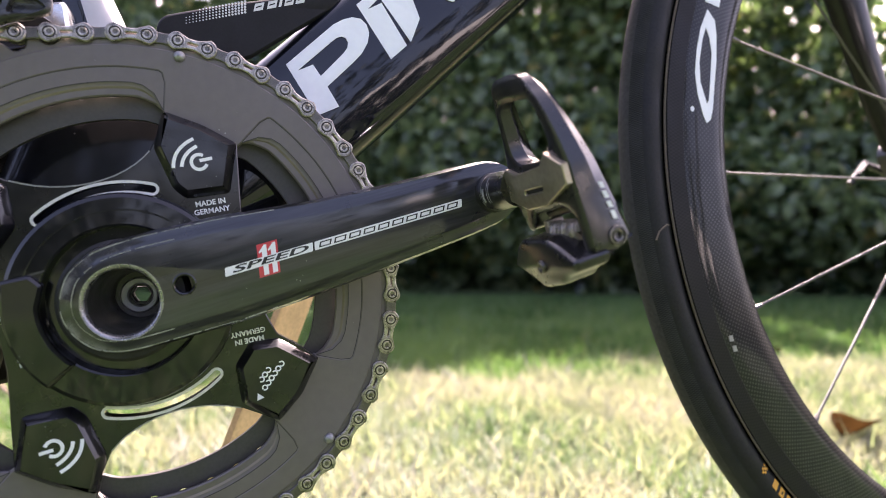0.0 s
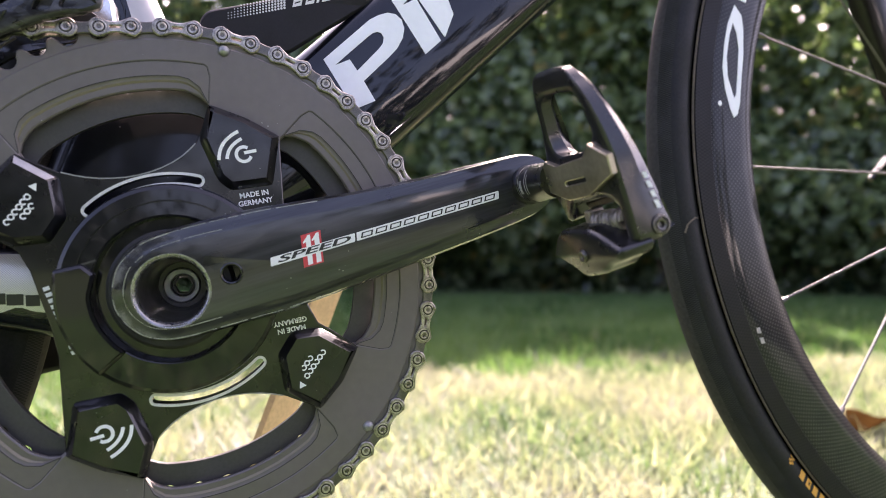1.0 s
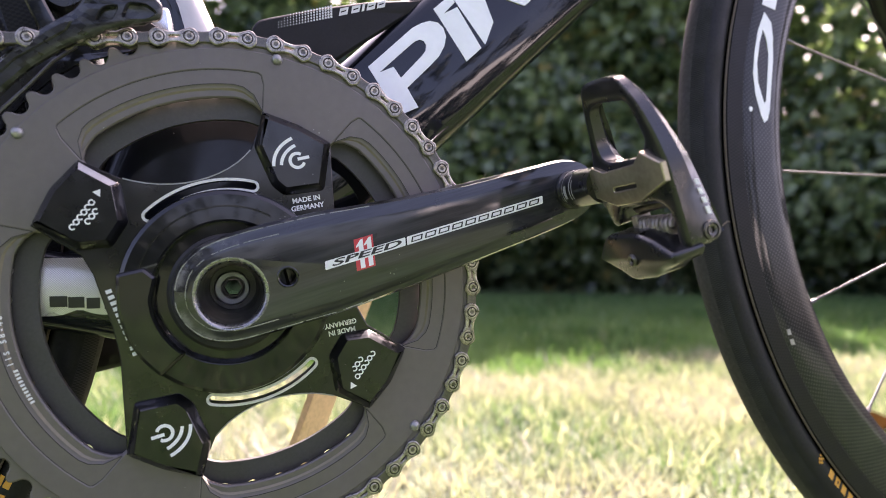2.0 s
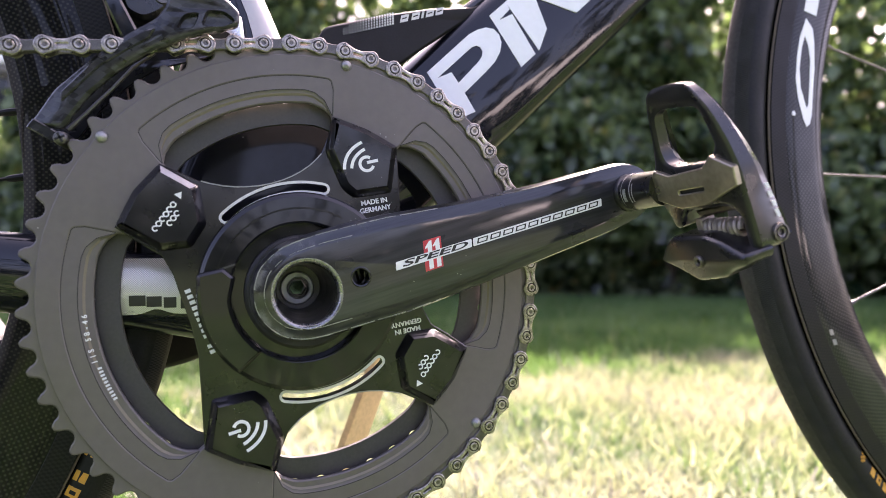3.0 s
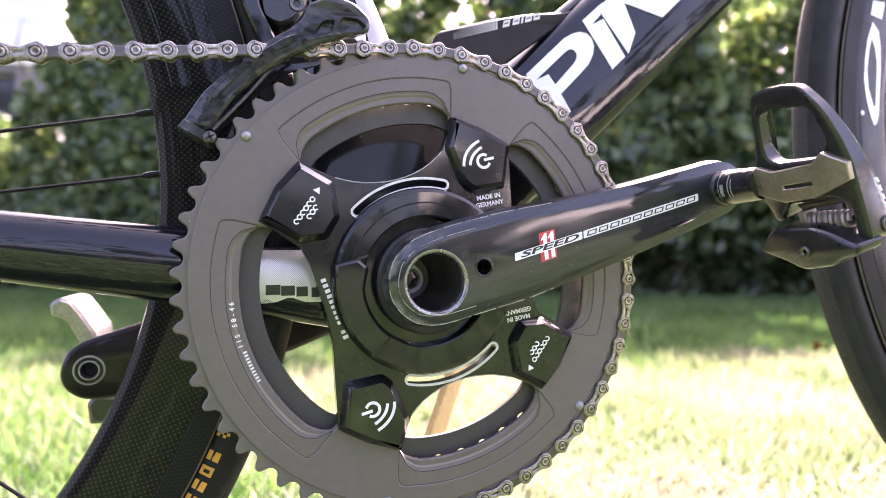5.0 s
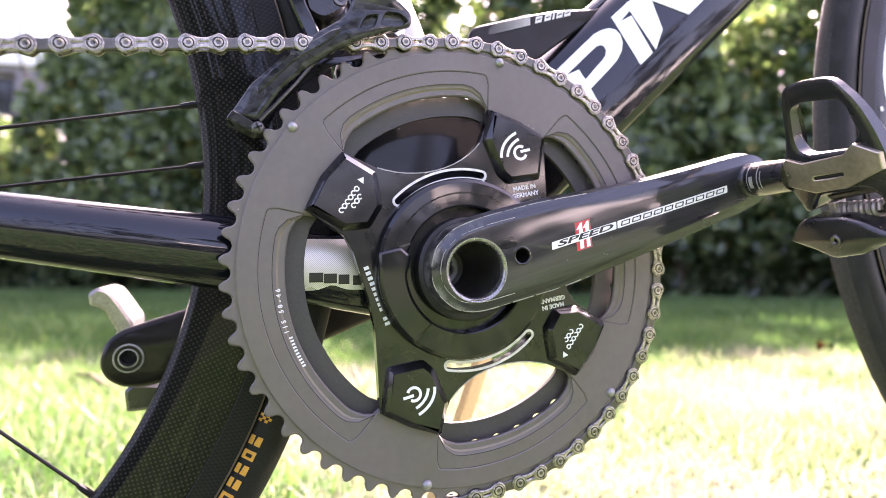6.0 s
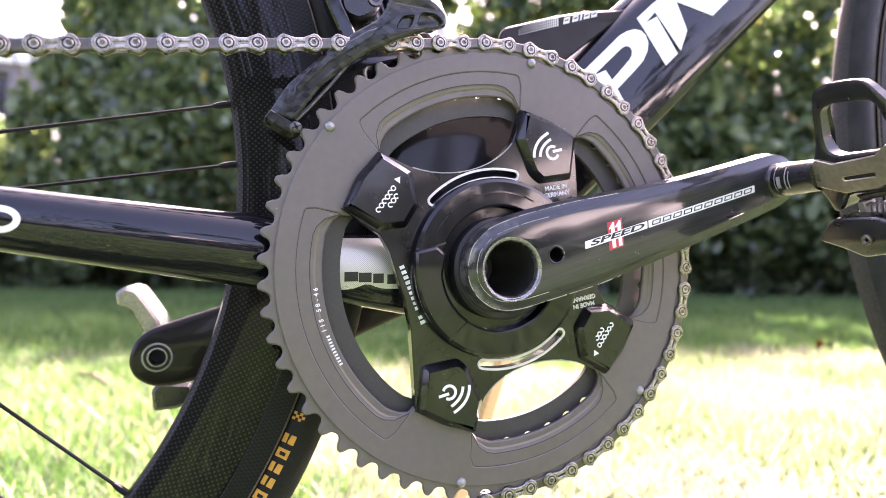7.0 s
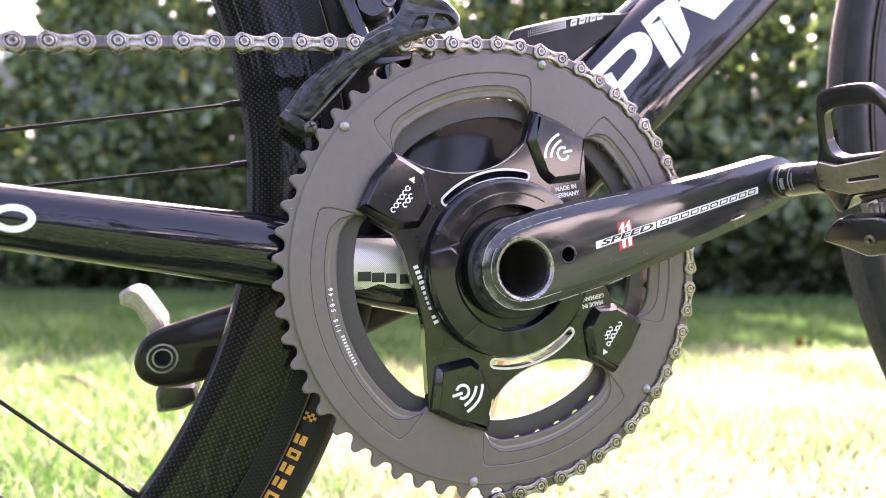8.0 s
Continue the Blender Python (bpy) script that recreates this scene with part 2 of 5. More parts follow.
M_SCUFF = mat("worn_steel_plate", (0.38, 0.33, 0.26), 0.32, 0.85, vary=0.16, scale=45, bump=0.012, bump_scale=300)
M_ALU = mat("grey_aluminium", (0.30, 0.295, 0.29), 0.42, 0.7, vary=0.2, scale=150)
M_WOOD = mat("pale_wood", (0.56, 0.39, 0.21), 0.65, vary=0.2, scale=40, bump=0.1, bump_scale=250)
M_ORANGE = mat("orange_print", (0.62, 0.30, 0.03), 0.6, vary=0.15, scale=400)
# near-black that paints the shade inside gaps, holes, notches and slots
M_RECESS_SHADE = mat("recess_shade_black", (0.006, 0.006, 0.006), 0.6, vary=0.2, scale=100)
M_RIM = weave(mat("carbon_rim", (0.02, 0.02, 0.022), 0.5, coat=0.45, coat_rough=0.05, spec=0.12), 0.0017, 0.0017, (0.005, 0.005, 0.005), (0.042, 0.041, 0.038), bump=0.05, dots=True)
M_RIM_R = weave(mat("glossy_carbon_rim", (0.02, 0.02, 0.022), 0.5, coat=0.32, coat_rough=0.025, spec=0.05), 0.0016, 0.0016, (0.003, 0.003, 0.003), (0.022, 0.021, 0.016), bump=0.03, dots=True)
M_TRACK = weave(mat("brake_track", (0.010, 0.010, 0.010), 0.42, spec=0.18), 0.0011, 0.0019, (0.004, 0.004, 0.004), (0.012, 0.0115, 0.011), bump=0.12)
M_TREAD = weave(mat("tyre_tread", (0.03, 0.03, 0.03), 0.8, spec=0.3), 0.0007, 0.0016, (0.010, 0.010, 0.010), (0.028, 0.0275, 0.0265), bump=0.25)


def flakes(m, turn, scale, dark, light):
    """Chopped carbon: square flakes of different greys, in rows along one direction of the bicycle's plane."""
    nt = m.node_tree
    tc = nt.nodes.new("ShaderNodeTexCoord")
    mp = nt.nodes.new("ShaderNodeMapping")
    mp.inputs["Rotation"].default_value = (0, radians(turn), 0)
    mp.inputs["Scale"].default_value = (0.62, 0.2, 1.0)
    nt.links.new(tc.outputs["Object"], mp.inputs["Vector"])
    v = nt.nodes.new("ShaderNodeTexVoronoi")
    v.distance = "CHEBYCHEV"
    v.inputs["Scale"].default_value = scale
    v.inputs["Randomness"].default_value = 0.55
    nt.links.new(mp.outputs[0], v.inputs["Vector"])
    sep = nt.nodes.new("ShaderNodeSeparateColor")
    nt.links.new(v.outputs["Color"], sep.inputs[0])
    mx = nt.nodes.new("ShaderNodeMix")
    mx.data_type = "RGBA"
    mx.inputs[6].default_value, mx.inputs[7].default_value = (*dark, 1), (*light, 1)
    nt.links.new(sep.outputs[0], mx.inputs[0])
    b = principled(m)
    nt.links.new(mx.outputs[2], b.inputs["Base Color"])
    rr = nt.nodes.new("ShaderNodeMapRange")
    rr.inputs[3].default_value, rr.inputs[4].default_value = 0.25, 0.55
    nt.links.new(sep.outputs[1], rr.inputs[0])
    nt.links.new(rr.outputs[0], b.inputs["Roughness"])
    return m


M_CHUNK = flakes(mat("chopped_carbon", (0.03, 0.03, 0.032), 0.35, 0.0, spec=0.2, coat=0.6, coat_rough=0.05), -40, 500.0, (0.003, 0.003, 0.0035), (0.040, 0.040, 0.043))
M_CLOTH = weave(mat("silver_woven_film", (0.5, 0.5, 0.5), 0.3, 0.5, coat=0.5), 0.0005, 0.0005, (0.66, 0.65, 0.62), (0.40, 0.39, 0.37), source="Object", bump=0.2)

# ---- mesh helpers ----
BB = 0.27                         # height of the crank axle over the lawn


def bike(a, b, c):
    """Millimetres ahead of, above and across the crank axle, to metres in the world (c grows away from the drive side)."""
    return Vector((a / 1000, c / 1000, BB + b / 1000))


def part(name, bm, material, parent=None, label="", smooth=35):
    me = bpy.data.meshes.new(name)
    bmesh.ops.recalc_face_normals(bm, faces=bm.faces)
    bm.to_mesh(me)
    bm.free()
    for p in me.polygons:
        p.use_smooth = True
    me.set_sharp_from_angle(angle=radians(smooth))
    me.materials.append(material)
    ob = new(name, me)
    if parent is not None:
        ob.parent = parent
        if parent.type == "EMPTY":
            ob.matrix_parent_inverse = Matrix.Translation(-parent.location)
    if label:
        tagged(ob, label)
    return ob


def rot(pts, deg, cx=0.0, cz=0.0):
    c, s = math.cos(radians(deg)), math.sin(radians(deg))
    return [(cx + (x - cx) * c - (z - cz) * s, cz + (x - cx) * s + (z - cz) * c) for x, z in pts]


def polar(pts):
    return [(r * math.cos(radians(a)), r * math.sin(radians(a))) for r, a in pts]


def circle(r, n=48, cx=0.0, cz=0.0, a0=0.0):
    return [(cx + r * math.cos(radians(a0) + 2 * math.pi * i / n), cz + r * math.sin(radians(a0) + 2 * math.pi * i / n)) for i in range(n)]


def area(p):
    return sum(p[i - 1][0] * p[i][1] - p[i][0] * p[i - 1][1] for i in range(len(p))) / 2


def ccw(p):
    return list(p) if area(p) > 0 else list(p)[::-1]


def rounded(pts, r, n=4):
    """The same outline with its corners rounded by about r."""
    out, k = [], len(pts)
    for i in range(k):
        p, a, b = Vector(pts[i]), Vector(pts[i - 1]), Vector(pts[(i + 1) % k])
        la, lb = (a - p).length, (b - p).length
        d = min(r, la * 0.45, lb * 0.45)
        s, e = p + (a - p) / max(la, 1e-9) * d, p + (b - p) / max(lb, 1e-9) * d
        for j in range(n + 1):
            t = j / n
            q = s * (1 - t) ** 2 + p * (2 * t * (1 - t)) + e * t * t
            out.append((q.x, q.y))
    return out


def offset(pts, d):
    """A counter-clockwise outline moved inwards by d."""
    out, k = [], len(pts)
    for i in range(k):
        p, a, b = Vector(pts[i]), Vector(pts[i - 1]), Vector(pts[(i + 1) % k])
        e1, e2 = (p - a), (b - p)
        if e1.length < 1e-9 or e2.length < 1e-9:
            out.append(pts[i])
            continue
        n1, n2 = Vector((-e1.y, e1.x)).normalized(), Vector((-e2.y, e2.x)).normalized()
        n = n1 + n2
        n = n / max(n.length_squared / 2, 0.6) if n.length > 1e-6 else n1
        q = p + n * d
        out.append((q.x, q.y))
    return out


def plate(outline, holes=(), front=0.0, back=3.0, steps=((0.4, 0.4),), at=bike, bm=None, back_steps=(), back_face=True, hole_k=1.0):
    """A flat piece with its edges broken. steps: (inset, depth) from the front face to the full outline."""
    from mathutils.geometry import tessellate_polygon
    bm = bm or bmesh.new()
    outline = ccw(outline)
    holes = [ccw(h) for h in holes]
    levels = [(ins, front + sum(s[1] for s in steps[:i])) for i, (ins, _) in enumerate(steps)] + [(0.0, front + sum(s[1] for s in steps))]
    levels += [(0.0, back - sum(s[1] for s in back_steps))] + [(ins, back) for ins, _ in back_steps]

    def ring(loop, ins, depth, inner):
        ins = ins * hole_k if inner else ins
        pts = offset(loop, -ins if inner else ins) if ins else loop
        return [bm.verts.new(at(x, z, depth)) for x, z in pts], pts

    loops = []
    for inner, loop in [(False, outline)] + [(True, h) for h in holes]:
        rings = [ring(loop, ins, depth, inner) for ins, depth in levels]
        for (r1, _), (r2, _) in zip(rings, rings[1:]):
            for i in range(len(r1)):
                j = (i + 1) % len(r1)
                bm.faces.new((r1[i], r1[j], r2[j], r2[i]))
        loops.append((rings[0], rings[-1]))
    for side in ((0, 1) if back_face else (0,)):
        verts = [v for lp in loops for v in lp[side][0]]
        polys = [[Vector((x, z, 0)) for x, z in lp[side][1]] for lp in loops]
        for tri in tessellate_polygon(polys):
            try:
                bm.faces.new([verts[i] for i in tri])
            except ValueError:
                pass
    return bm


def ribbon(path, width, front, back, at=bike, bm=None, closed=False):
    """A flat raised stroke along a path."""
    bm = bm or bmesh.new()
    k = len(path)
    rows = []
    for i in range(k):
        a = Vector(path[(i - 1) % k] if closed or i else path[0])
        b = Vector(path[(i + 1) % k] if closed or i < k - 1 else path[-1])
        d = (b - a).normalized()
        n = Vector((-d.y, d.x)) * width / 2
        p = Vector(path[i])
        l, r = p + n, p - n
        rows.append([bm.verts.new(at(q.x, q.y, c)) for q, c in ((l, front), (r, front), (r, back), (l, back))])
    pairs = list(zip(rows, rows[1:])) + ([(rows[-1], rows[0])] if closed else [])
    for u, v in pairs:
        for e in range(4):
            bm.faces.new((u[e], u[(e + 1) % 4], v[(e + 1) % 4], v[e]))
    if not closed:
        bm.faces.new(rows[0])
        bm.faces.new(rows[-1])
    return bm


def arc(r, a0, a1, n=24, cx=0.0, cz=0.0):
    return [(cx + r * math.cos(radians(a0 + (a1 - a0) * i / n)), cz + r * math.sin(radians(a0 + (a1 - a0) * i / n))) for i in range(n + 1)]


def loft(sections, bm=None, caps=True):
    bm = bm or bmesh.new()
    rows = [[bm.verts.new(p) for p in s] for s in sections]
    k = len(rows[0])
    for u, v in zip(rows, rows[1:]):
        for i in range(k):
            bm.faces.new((u[i], u[(i + 1) % k], v[(i + 1) % k], v[i]))
    if caps:
        bm.faces.new(rows[0])
        bm.faces.new(rows[-1][::-1])
    return bm


def tube(path, radius, n=10, bm=None, caps=True):
    """A round bar along world points; radius is one number or one a point."""
    path = [Vector(p) for p in path]
    rad = radius if isinstance(radius, (list, tuple)) else [radius] * len(path)
    secs, up = [], None
    for i, p in enumerate(path):
        d = (path[min(i + 1, len(path) - 1)] - path[max(i - 1, 0)]).normalized()
        if up is None:
            up = d.orthogonal().normalized()
        up = (up - d * up.dot(d)).normalized()
        side = d.cross(up)
        secs.append([p + (up * math.cos(2 * math.pi * j / n) + side * math.sin(2 * math.pi * j / n)) * rad[i] for j in range(n)])
    return loft(secs, bm, caps)


def revolve(profile, m, n=180, bm=None, a0=0.0, a1=360.0, closed=False):
    """Turns (radius, across) points in metres round the local z axis of the pose m; u, v are metres along the surface."""
    bm = bm or bmesh.new()
    uv = bm.loops.layers.uv.verify()
    full = abs(a1 - a0) >= 359.99
    k = n if full else n + 1
    lens = [0.0]
    for p, q in zip(profile, profile[1:]):
        lens.append(lens[-1] + math.hypot(q[0] - p[0], q[1] - p[1]))
    if closed:
        lens.append(lens[-1] + math.hypot(profile[0][0] - profile[-1][0], profile[0][1] - profile[-1][1]))
    rows = []
    for i in range(k):
        a = radians(a0 + (a1 - a0) * i / n)
        rows.append([bm.verts.new(m @ Vector((r * math.cos(a), r * math.sin(a), y))) for r, y in profile])
    rm = max(r for r, _ in profile)
    np_ = len(profile)
    for i in range(n):
        u, v = rows[i], rows[(i + 1) % k]
        for j in range(np_ if closed else np_ - 1):
            j2 = (j + 1) % np_
            f = bm.faces.new((u[j], v[j], v[j2], u[j2]))
            for lp, (ii, jj) in zip(f.loops, ((i, j), (i + 1, j), (i + 1, j + 1), (i, j + 1))):
                lp[uv].uv = (radians((a1 - a0) / n) * ii * rm, lens[jj])
    return bm


def disc_axis(a, b, c):
    """A pose at a bike point whose local z runs along the crank axle, towards the drive side."""
    return Matrix.Translation(bike(a, b, c)) @ Matrix.Rotation(radians(90), 4, "X")


def lettering(text, size, at_point, angle, depth, at=bike, shear=0.0, width=1.0, thick=0.3):
    """Raised letters of the built-in font in the plane of plate(); size in its units, at_point is their middle."""
    cu = bpy.data.curves.new("letters", "FONT")
    cu.body, cu.size, cu.align_x, cu.align_y, cu.shear, cu.resolution_u = text, size, "CENTER", "CENTER", shear, 3
    cu.offset = 0.024 * size
    tmp = bpy.data.objects.new("letters", cu)
    me = bpy.data.meshes.new_from_object(tmp)
    bm = bmesh.new()
    bm.from_mesh(me)
    bpy.data.objects.remove(tmp)
    bpy.data.curves.remove(cu)
    bpy.data.meshes.remove(me)
    g = bmesh.ops.extrude_face_region(bm, geom=list(bm.faces))
    for e in g["geom"]:
        if isinstance(e, bmesh.types.BMVert):
            e.co.z = 1.0
    c, s = math.cos(radians(angle)), math.sin(radians(angle))
    for v in bm.verts:
        x, y = v.co.x * width, v.co.y
        v.co = at(at_point[0] + x * c - y * s, at_point[1] + x * s + y * c, depth + (thick if v.co.z > 0.5 else 0.0))
    return bm


def thing(name, label, category, group="", place=(0, 0, 0)):
    e = new(name)
    e.empty_display_size = 0.05
    e.location = place
    return tagged(e, label, category, group)

# ---- the garden ----
def green(name, dark, light, trans, rough=0.45, warm=(0.20, 0.19, 0.05), warm_part=0.12, patches=None, gloss=0.55):
    """Leaf or grass: colour by piece, with light passing through."""
    m = bpy.data.materials.new(name)
    m.use_nodes = True
    nt = m.node_tree
    b = nt.nodes["Principled BSDF"]
    geo = nt.nodes.new("ShaderNodeNewGeometry")
    ramp = nt.nodes.new("ShaderNodeValToRGB")
    e = ramp.color_ramp.elements
    e[0].position, e[0].color = 0.0, (*dark, 1)
    e[1].position, e[1].color = 1.0 - warm_part, (*light, 1)
    w = ramp.color_ramp.elements.new(1.0)
    w.color = (*warm, 1)
    nt.links.new(geo.outputs["Random Per Island"], ramp.inputs[0])
    tint = ramp.outputs[0]
    if patches:
        tc = nt.nodes.new("ShaderNodeTexCoord")
        n = nt.nodes.new("ShaderNodeTexNoise")
        n.inputs["Scale"].default_value = 2.6
        n.inputs["Detail"].default_value = 5
        n.inputs["Roughness"].default_value = 0.62
        nt.links.new(tc.outputs["Object"], n.inputs["Vector"])
        rg = nt.nodes.new("ShaderNodeMapRange")
        rg.inputs[1].default_value, rg.inputs[2].default_value = 0.42, 0.57
        rg.inputs[4].default_value = 0.9
        nt.links.new(n.outputs[0], rg.inputs[0])
        pm = nt.nodes.new("ShaderNodeMix")
        pm.data_type = "RGBA"
        nt.links.new(rg.outputs[0], pm.inputs[0])
        nt.links.new(ramp.outputs[0], pm.inputs[6])
        pm.inputs[7].default_value = (*patches, 1)
        tint = pm.outputs[2]
    nt.links.new(tint, b.inputs["Base Color"])
    b.inputs["Roughness"].default_value = rough
    b.inputs["Specular IOR Level"].default_value = gloss
    tr = nt.nodes.new("ShaderNodeBsdfTranslucent")
    sc = nt.nodes.new("ShaderNodeVectorMath")
    sc.operation = "MULTIPLY"
    sc.inputs[1].default_value = (1.25, 1.35, 0.75)
    nt.links.new(tint, sc.inputs[0])
    nt.links.new(sc.outputs[0], tr.inputs["Color"])
    mx = nt.nodes.new("ShaderNodeMixShader")
    mx.inputs[0].default_value = trans
    nt.links.new(b.outputs[0], mx.inputs[1])
    nt.links.new(tr.outputs[0], mx.inputs[2])
    nt.links.new(mx.outputs[0], nt.nodes["Material Output"].inputs["Surface"])
    return m


def ground_mat():
    m = bpy.data.materials.new("lawn_soil")
    m.use_nodes = True
    nt = m.node_tree
    b = nt.nodes["Principled BSDF"]
    tc = nt.nodes.new("ShaderNodeTexCoord")
    n1 = nt.nodes.new("ShaderNodeTexNoise")
    n1.inputs["Scale"].default_value = 2.2
    n1.inputs["Detail"].default_value = 8
    n2 = nt.nodes.new("ShaderNodeTexNoise")
    n2.inputs["Scale"].default_value = 90
    n2.inputs["Detail"].default_value = 6
    for n in (n1, n2):
        nt.links.new(tc.outputs["Object"], n.inputs["Vector"])
    ad = nt.nodes.new("ShaderNodeMath")
    ad.operation = "ADD"
    nt.links.new(n1.outputs[0], ad.inputs[0])
    nt.links.new(n2.outputs[0], ad.inputs[1])
    r = nt.nodes.new("ShaderNodeValToRGB")
    e = r.color_ramp.elements
    e[0].position, e[0].color = 0.72 / 2, (0.012, 0.028, 0.006, 1)
    e[1].position, e[1].color = 1.35 / 2, (0.058, 0.074, 0.032, 1)
    mid = e.new(0.5)
    mid.color = (0.026, 0.046, 0.012, 1)
    half = nt.nodes.new("ShaderNodeMath")
    half.operation = "MULTIPLY"
    half.inputs[1].default_value = 0.5
    nt.links.new(ad.outputs[0], half.inputs[0])
    nt.links.new(half.outputs[0], r.inputs[0])
    nt.links.new(r.outputs[0], b.inputs["Base Color"])
    b.inputs["Roughness"].default_value = 0.9
    bp = nt.nodes.new("ShaderNodeBump")
    bp.inputs["Strength"].default_value = 0.5
    bp.inputs["Distance"].default_value = 0.008
    nt.links.new(n2.outputs[0], bp.inputs["Height"])
    nt.links.new(bp.outputs[0], b.inputs["Normal"])
    return m


M_GRASS = green("grass_blade", (0.034, 0.080, 0.026), (0.165, 0.208, 0.128), 0.36, 0.55, warm=(0.42, 0.385, 0.34), warm_part=0.32, patches=(0.290, 0.272, 0.245), gloss=0.3)
# greener grass, with the lawn's shade partly put into its colour
M_LUSH_SHADE = green("lush_shade_blade", (0.018, 0.060, 0.010), (0.088, 0.178, 0.056), 0.34, 0.6, warm=(0.26, 0.27, 0.16), warm_part=0.13, patches=(0.112, 0.190, 0.068), gloss=0.3)
M_LEAF = green("hedge_leaf", (0.020, 0.046, 0.024), (0.235, 0.310, 0.165), 0.38, 0.18, warm=(0.36, 0.28, 0.09), warm_part=0.04)
M_CONIFER = green("dark_conifer", (0.010, 0.018, 0.018), (0.026, 0.042, 0.043), 0.12, 0.6, warm=(0.045, 0.06, 0.055))
M_GROUND = ground_mat()
M_BARK = mat("dark_bark", (0.06, 0.045, 0.032), 0.85, vary=0.4, scale=30, bump=0.4, bump_scale=120)

rng = np.random.default_rng(7)


def from_arrays(name, verts, faces, material, parent=None):
    me = bpy.data.meshes.new(name)
    verts = np.asarray(verts, dtype=np.float32).reshape(-1, 3)
    faces = np.asarray(faces, dtype=np.int32)
    k = faces.shape[1]
    me.vertices.add(len(verts))
    me.vertices.foreach_set("co", verts.ravel())
    me.loops.add(faces.size)
    me.loops.foreach_set("vertex_index", faces.ravel())
    me.polygons.add(len(faces))
    me.polygons.foreach_set("loop_start", np.arange(0, faces.size, k, dtype=np.int32))
    me.polygons.foreach_set("loop_total", np.full(len(faces), k, dtype=np.int32))
    me.update(calc_edges=True)
    me.validate()
    me.materials.append(material)
    ob = new(name, me)
    if parent is not None:
        ob.parent = parent
    return ob


# lawn: one sheet to the horizon, finer near the bicycle
bm = bmesh.new()
xs = [-400, -60, -15] + [-6 + 0.25 * i for i in range(57)] + [15, 60, 400]
ys = [-400, -60, -15, -5, -2] + [-1 + 0.25 * i for i in range(37)] + [15, 60, 400]
grid = [[bm.verts.new((x, y, (noise.noise(Vector((x * 0.8, y * 0.8, 3.0))) * 0.02 - 0.008) if abs(x) < 8 and -2 < y < 9 else -0.01)) for x in xs] for y in ys]
for r1, r2 in zip(grid, grid[1:]):
    for i in range(len(xs) - 1):
        bm.faces.new((r1[i], r1[i + 1], r2[i + 1], r2[i]))
tagged(part("ground", bm, M_GROUND), "sunlit lawn soil with short patchy grass", "lawn", kind="structure")


def hedge_y(x):
    """The line of the hedge's foot."""
    return 4.14 - 0.63 * x


# grass blades, in front of the hedge
def grass(count, y0, y1, h0, h1, w, seed):
    g = np.random.default_rng(seed)
    y = y0 + (y1 - y0) * g.random(count) ** 0.8
    x = -0.35 * y - 1.0 + g.random(count) * (1.60 * y + 2.3)
    keep = y < 4.16 - 0.63 * x + 0.06 * np.sin(x * 9.0) + g.normal(0, 0.04, count)
    x, y = x[keep], y[keep]
    # clumps and thin places
    dens = np.sin(x * 3.1 + 1.3 * np.sin(y * 2.3)) * np.cos(y * 3.7 + 1.1 * np.sin(x * 1.9)) + 0.4 * np.sin(x * 11) * np.cos(y * 9)
    keep = g.random(len(x)) < 0.66 + 0.34 * dens
    x, y = x[keep], y[keep]
    n = len(x)
    h = h0 + (h1 - h0) * g.random(n) ** 1.5
    a = g.random(n) * 2 * np.pi
    lean = g.normal(0, 0.55, (n, 2)) * h[:, None]
    dx, dy = np.cos(a) * w * 0.5, np.sin(a) * w * 0.5
    z = np.full(n, -0.012)
    v = np.empty((n, 5, 3), dtype=np.float32)
    v[:, 0] = np.stack([x - dx, y - dy, z], 1)
    v[:, 1] = np.stack([x + dx, y + dy, z], 1)
    v[:, 2] = np.stack([x + dx * 0.8 + lean[:, 0] * 0.35, y + dy * 0.8 + lean[:, 1] * 0.35, z + h * 0.6], 1)
    v[:, 3] = np.stack([x - dx * 0.8 + lean[:, 0] * 0.35, y - dy * 0.8 + lean[:, 1] * 0.35, z + h * 0.6], 1)
    v[:, 4] = np.stack([x + lean[:, 0], y + lean[:, 1], z + h], 1)
    base = np.arange(n)[:, None] * 5
    tris = np.concatenate([base + np.array([0, 1, 2]), base + np.array([0, 2, 3]), base + np.array([3, 2, 4])], 0)
    return v.reshape(-1, 3), tris


v1, f1 = grass(170000, 0.30, 1.6, 0.016, 0.046, 0.0026, 11)
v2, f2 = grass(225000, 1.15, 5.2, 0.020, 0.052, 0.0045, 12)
v3, f3 = grass(200000, 0.20, 1.5, 0.010, 0.036, 0.0022, 13)
g4 = np.random.default_rng(14)
n4 = 170000
x4, y4 = -4.5 + 11 * g4.random(n4), -2.6 + 6.6 * g4.random(n4)
ok = (y4 < 4.0 - 0.63 * x4) & (y4 > -2.6)
x4, y4 = x4[ok], y4[ok]
a4, h4 = g4.random(len(x4)) * 2 * np.pi, 0.02 + 0.03 * g4.random(len(x4))
l4 = g4.normal(0, 0.6, (len(x4), 2)) * h4[:, None]
v4 = np.stack([np.stack([x4 - 0.004 * np.cos(a4), y4 - 0.004 * np.sin(a4), 0 * x4 - 0.012], 1), np.stack([x4 + 0.004 * np.cos(a4), y4 + 0.004 * np.sin(a4), 0 * x4 - 0.012], 1),
               np.stack([x4 + l4[:, 0], y4 + l4[:, 1], h4], 1)], 1).reshape(-1, 3)
f4 = np.arange(len(v4)).reshape(-1, 3)


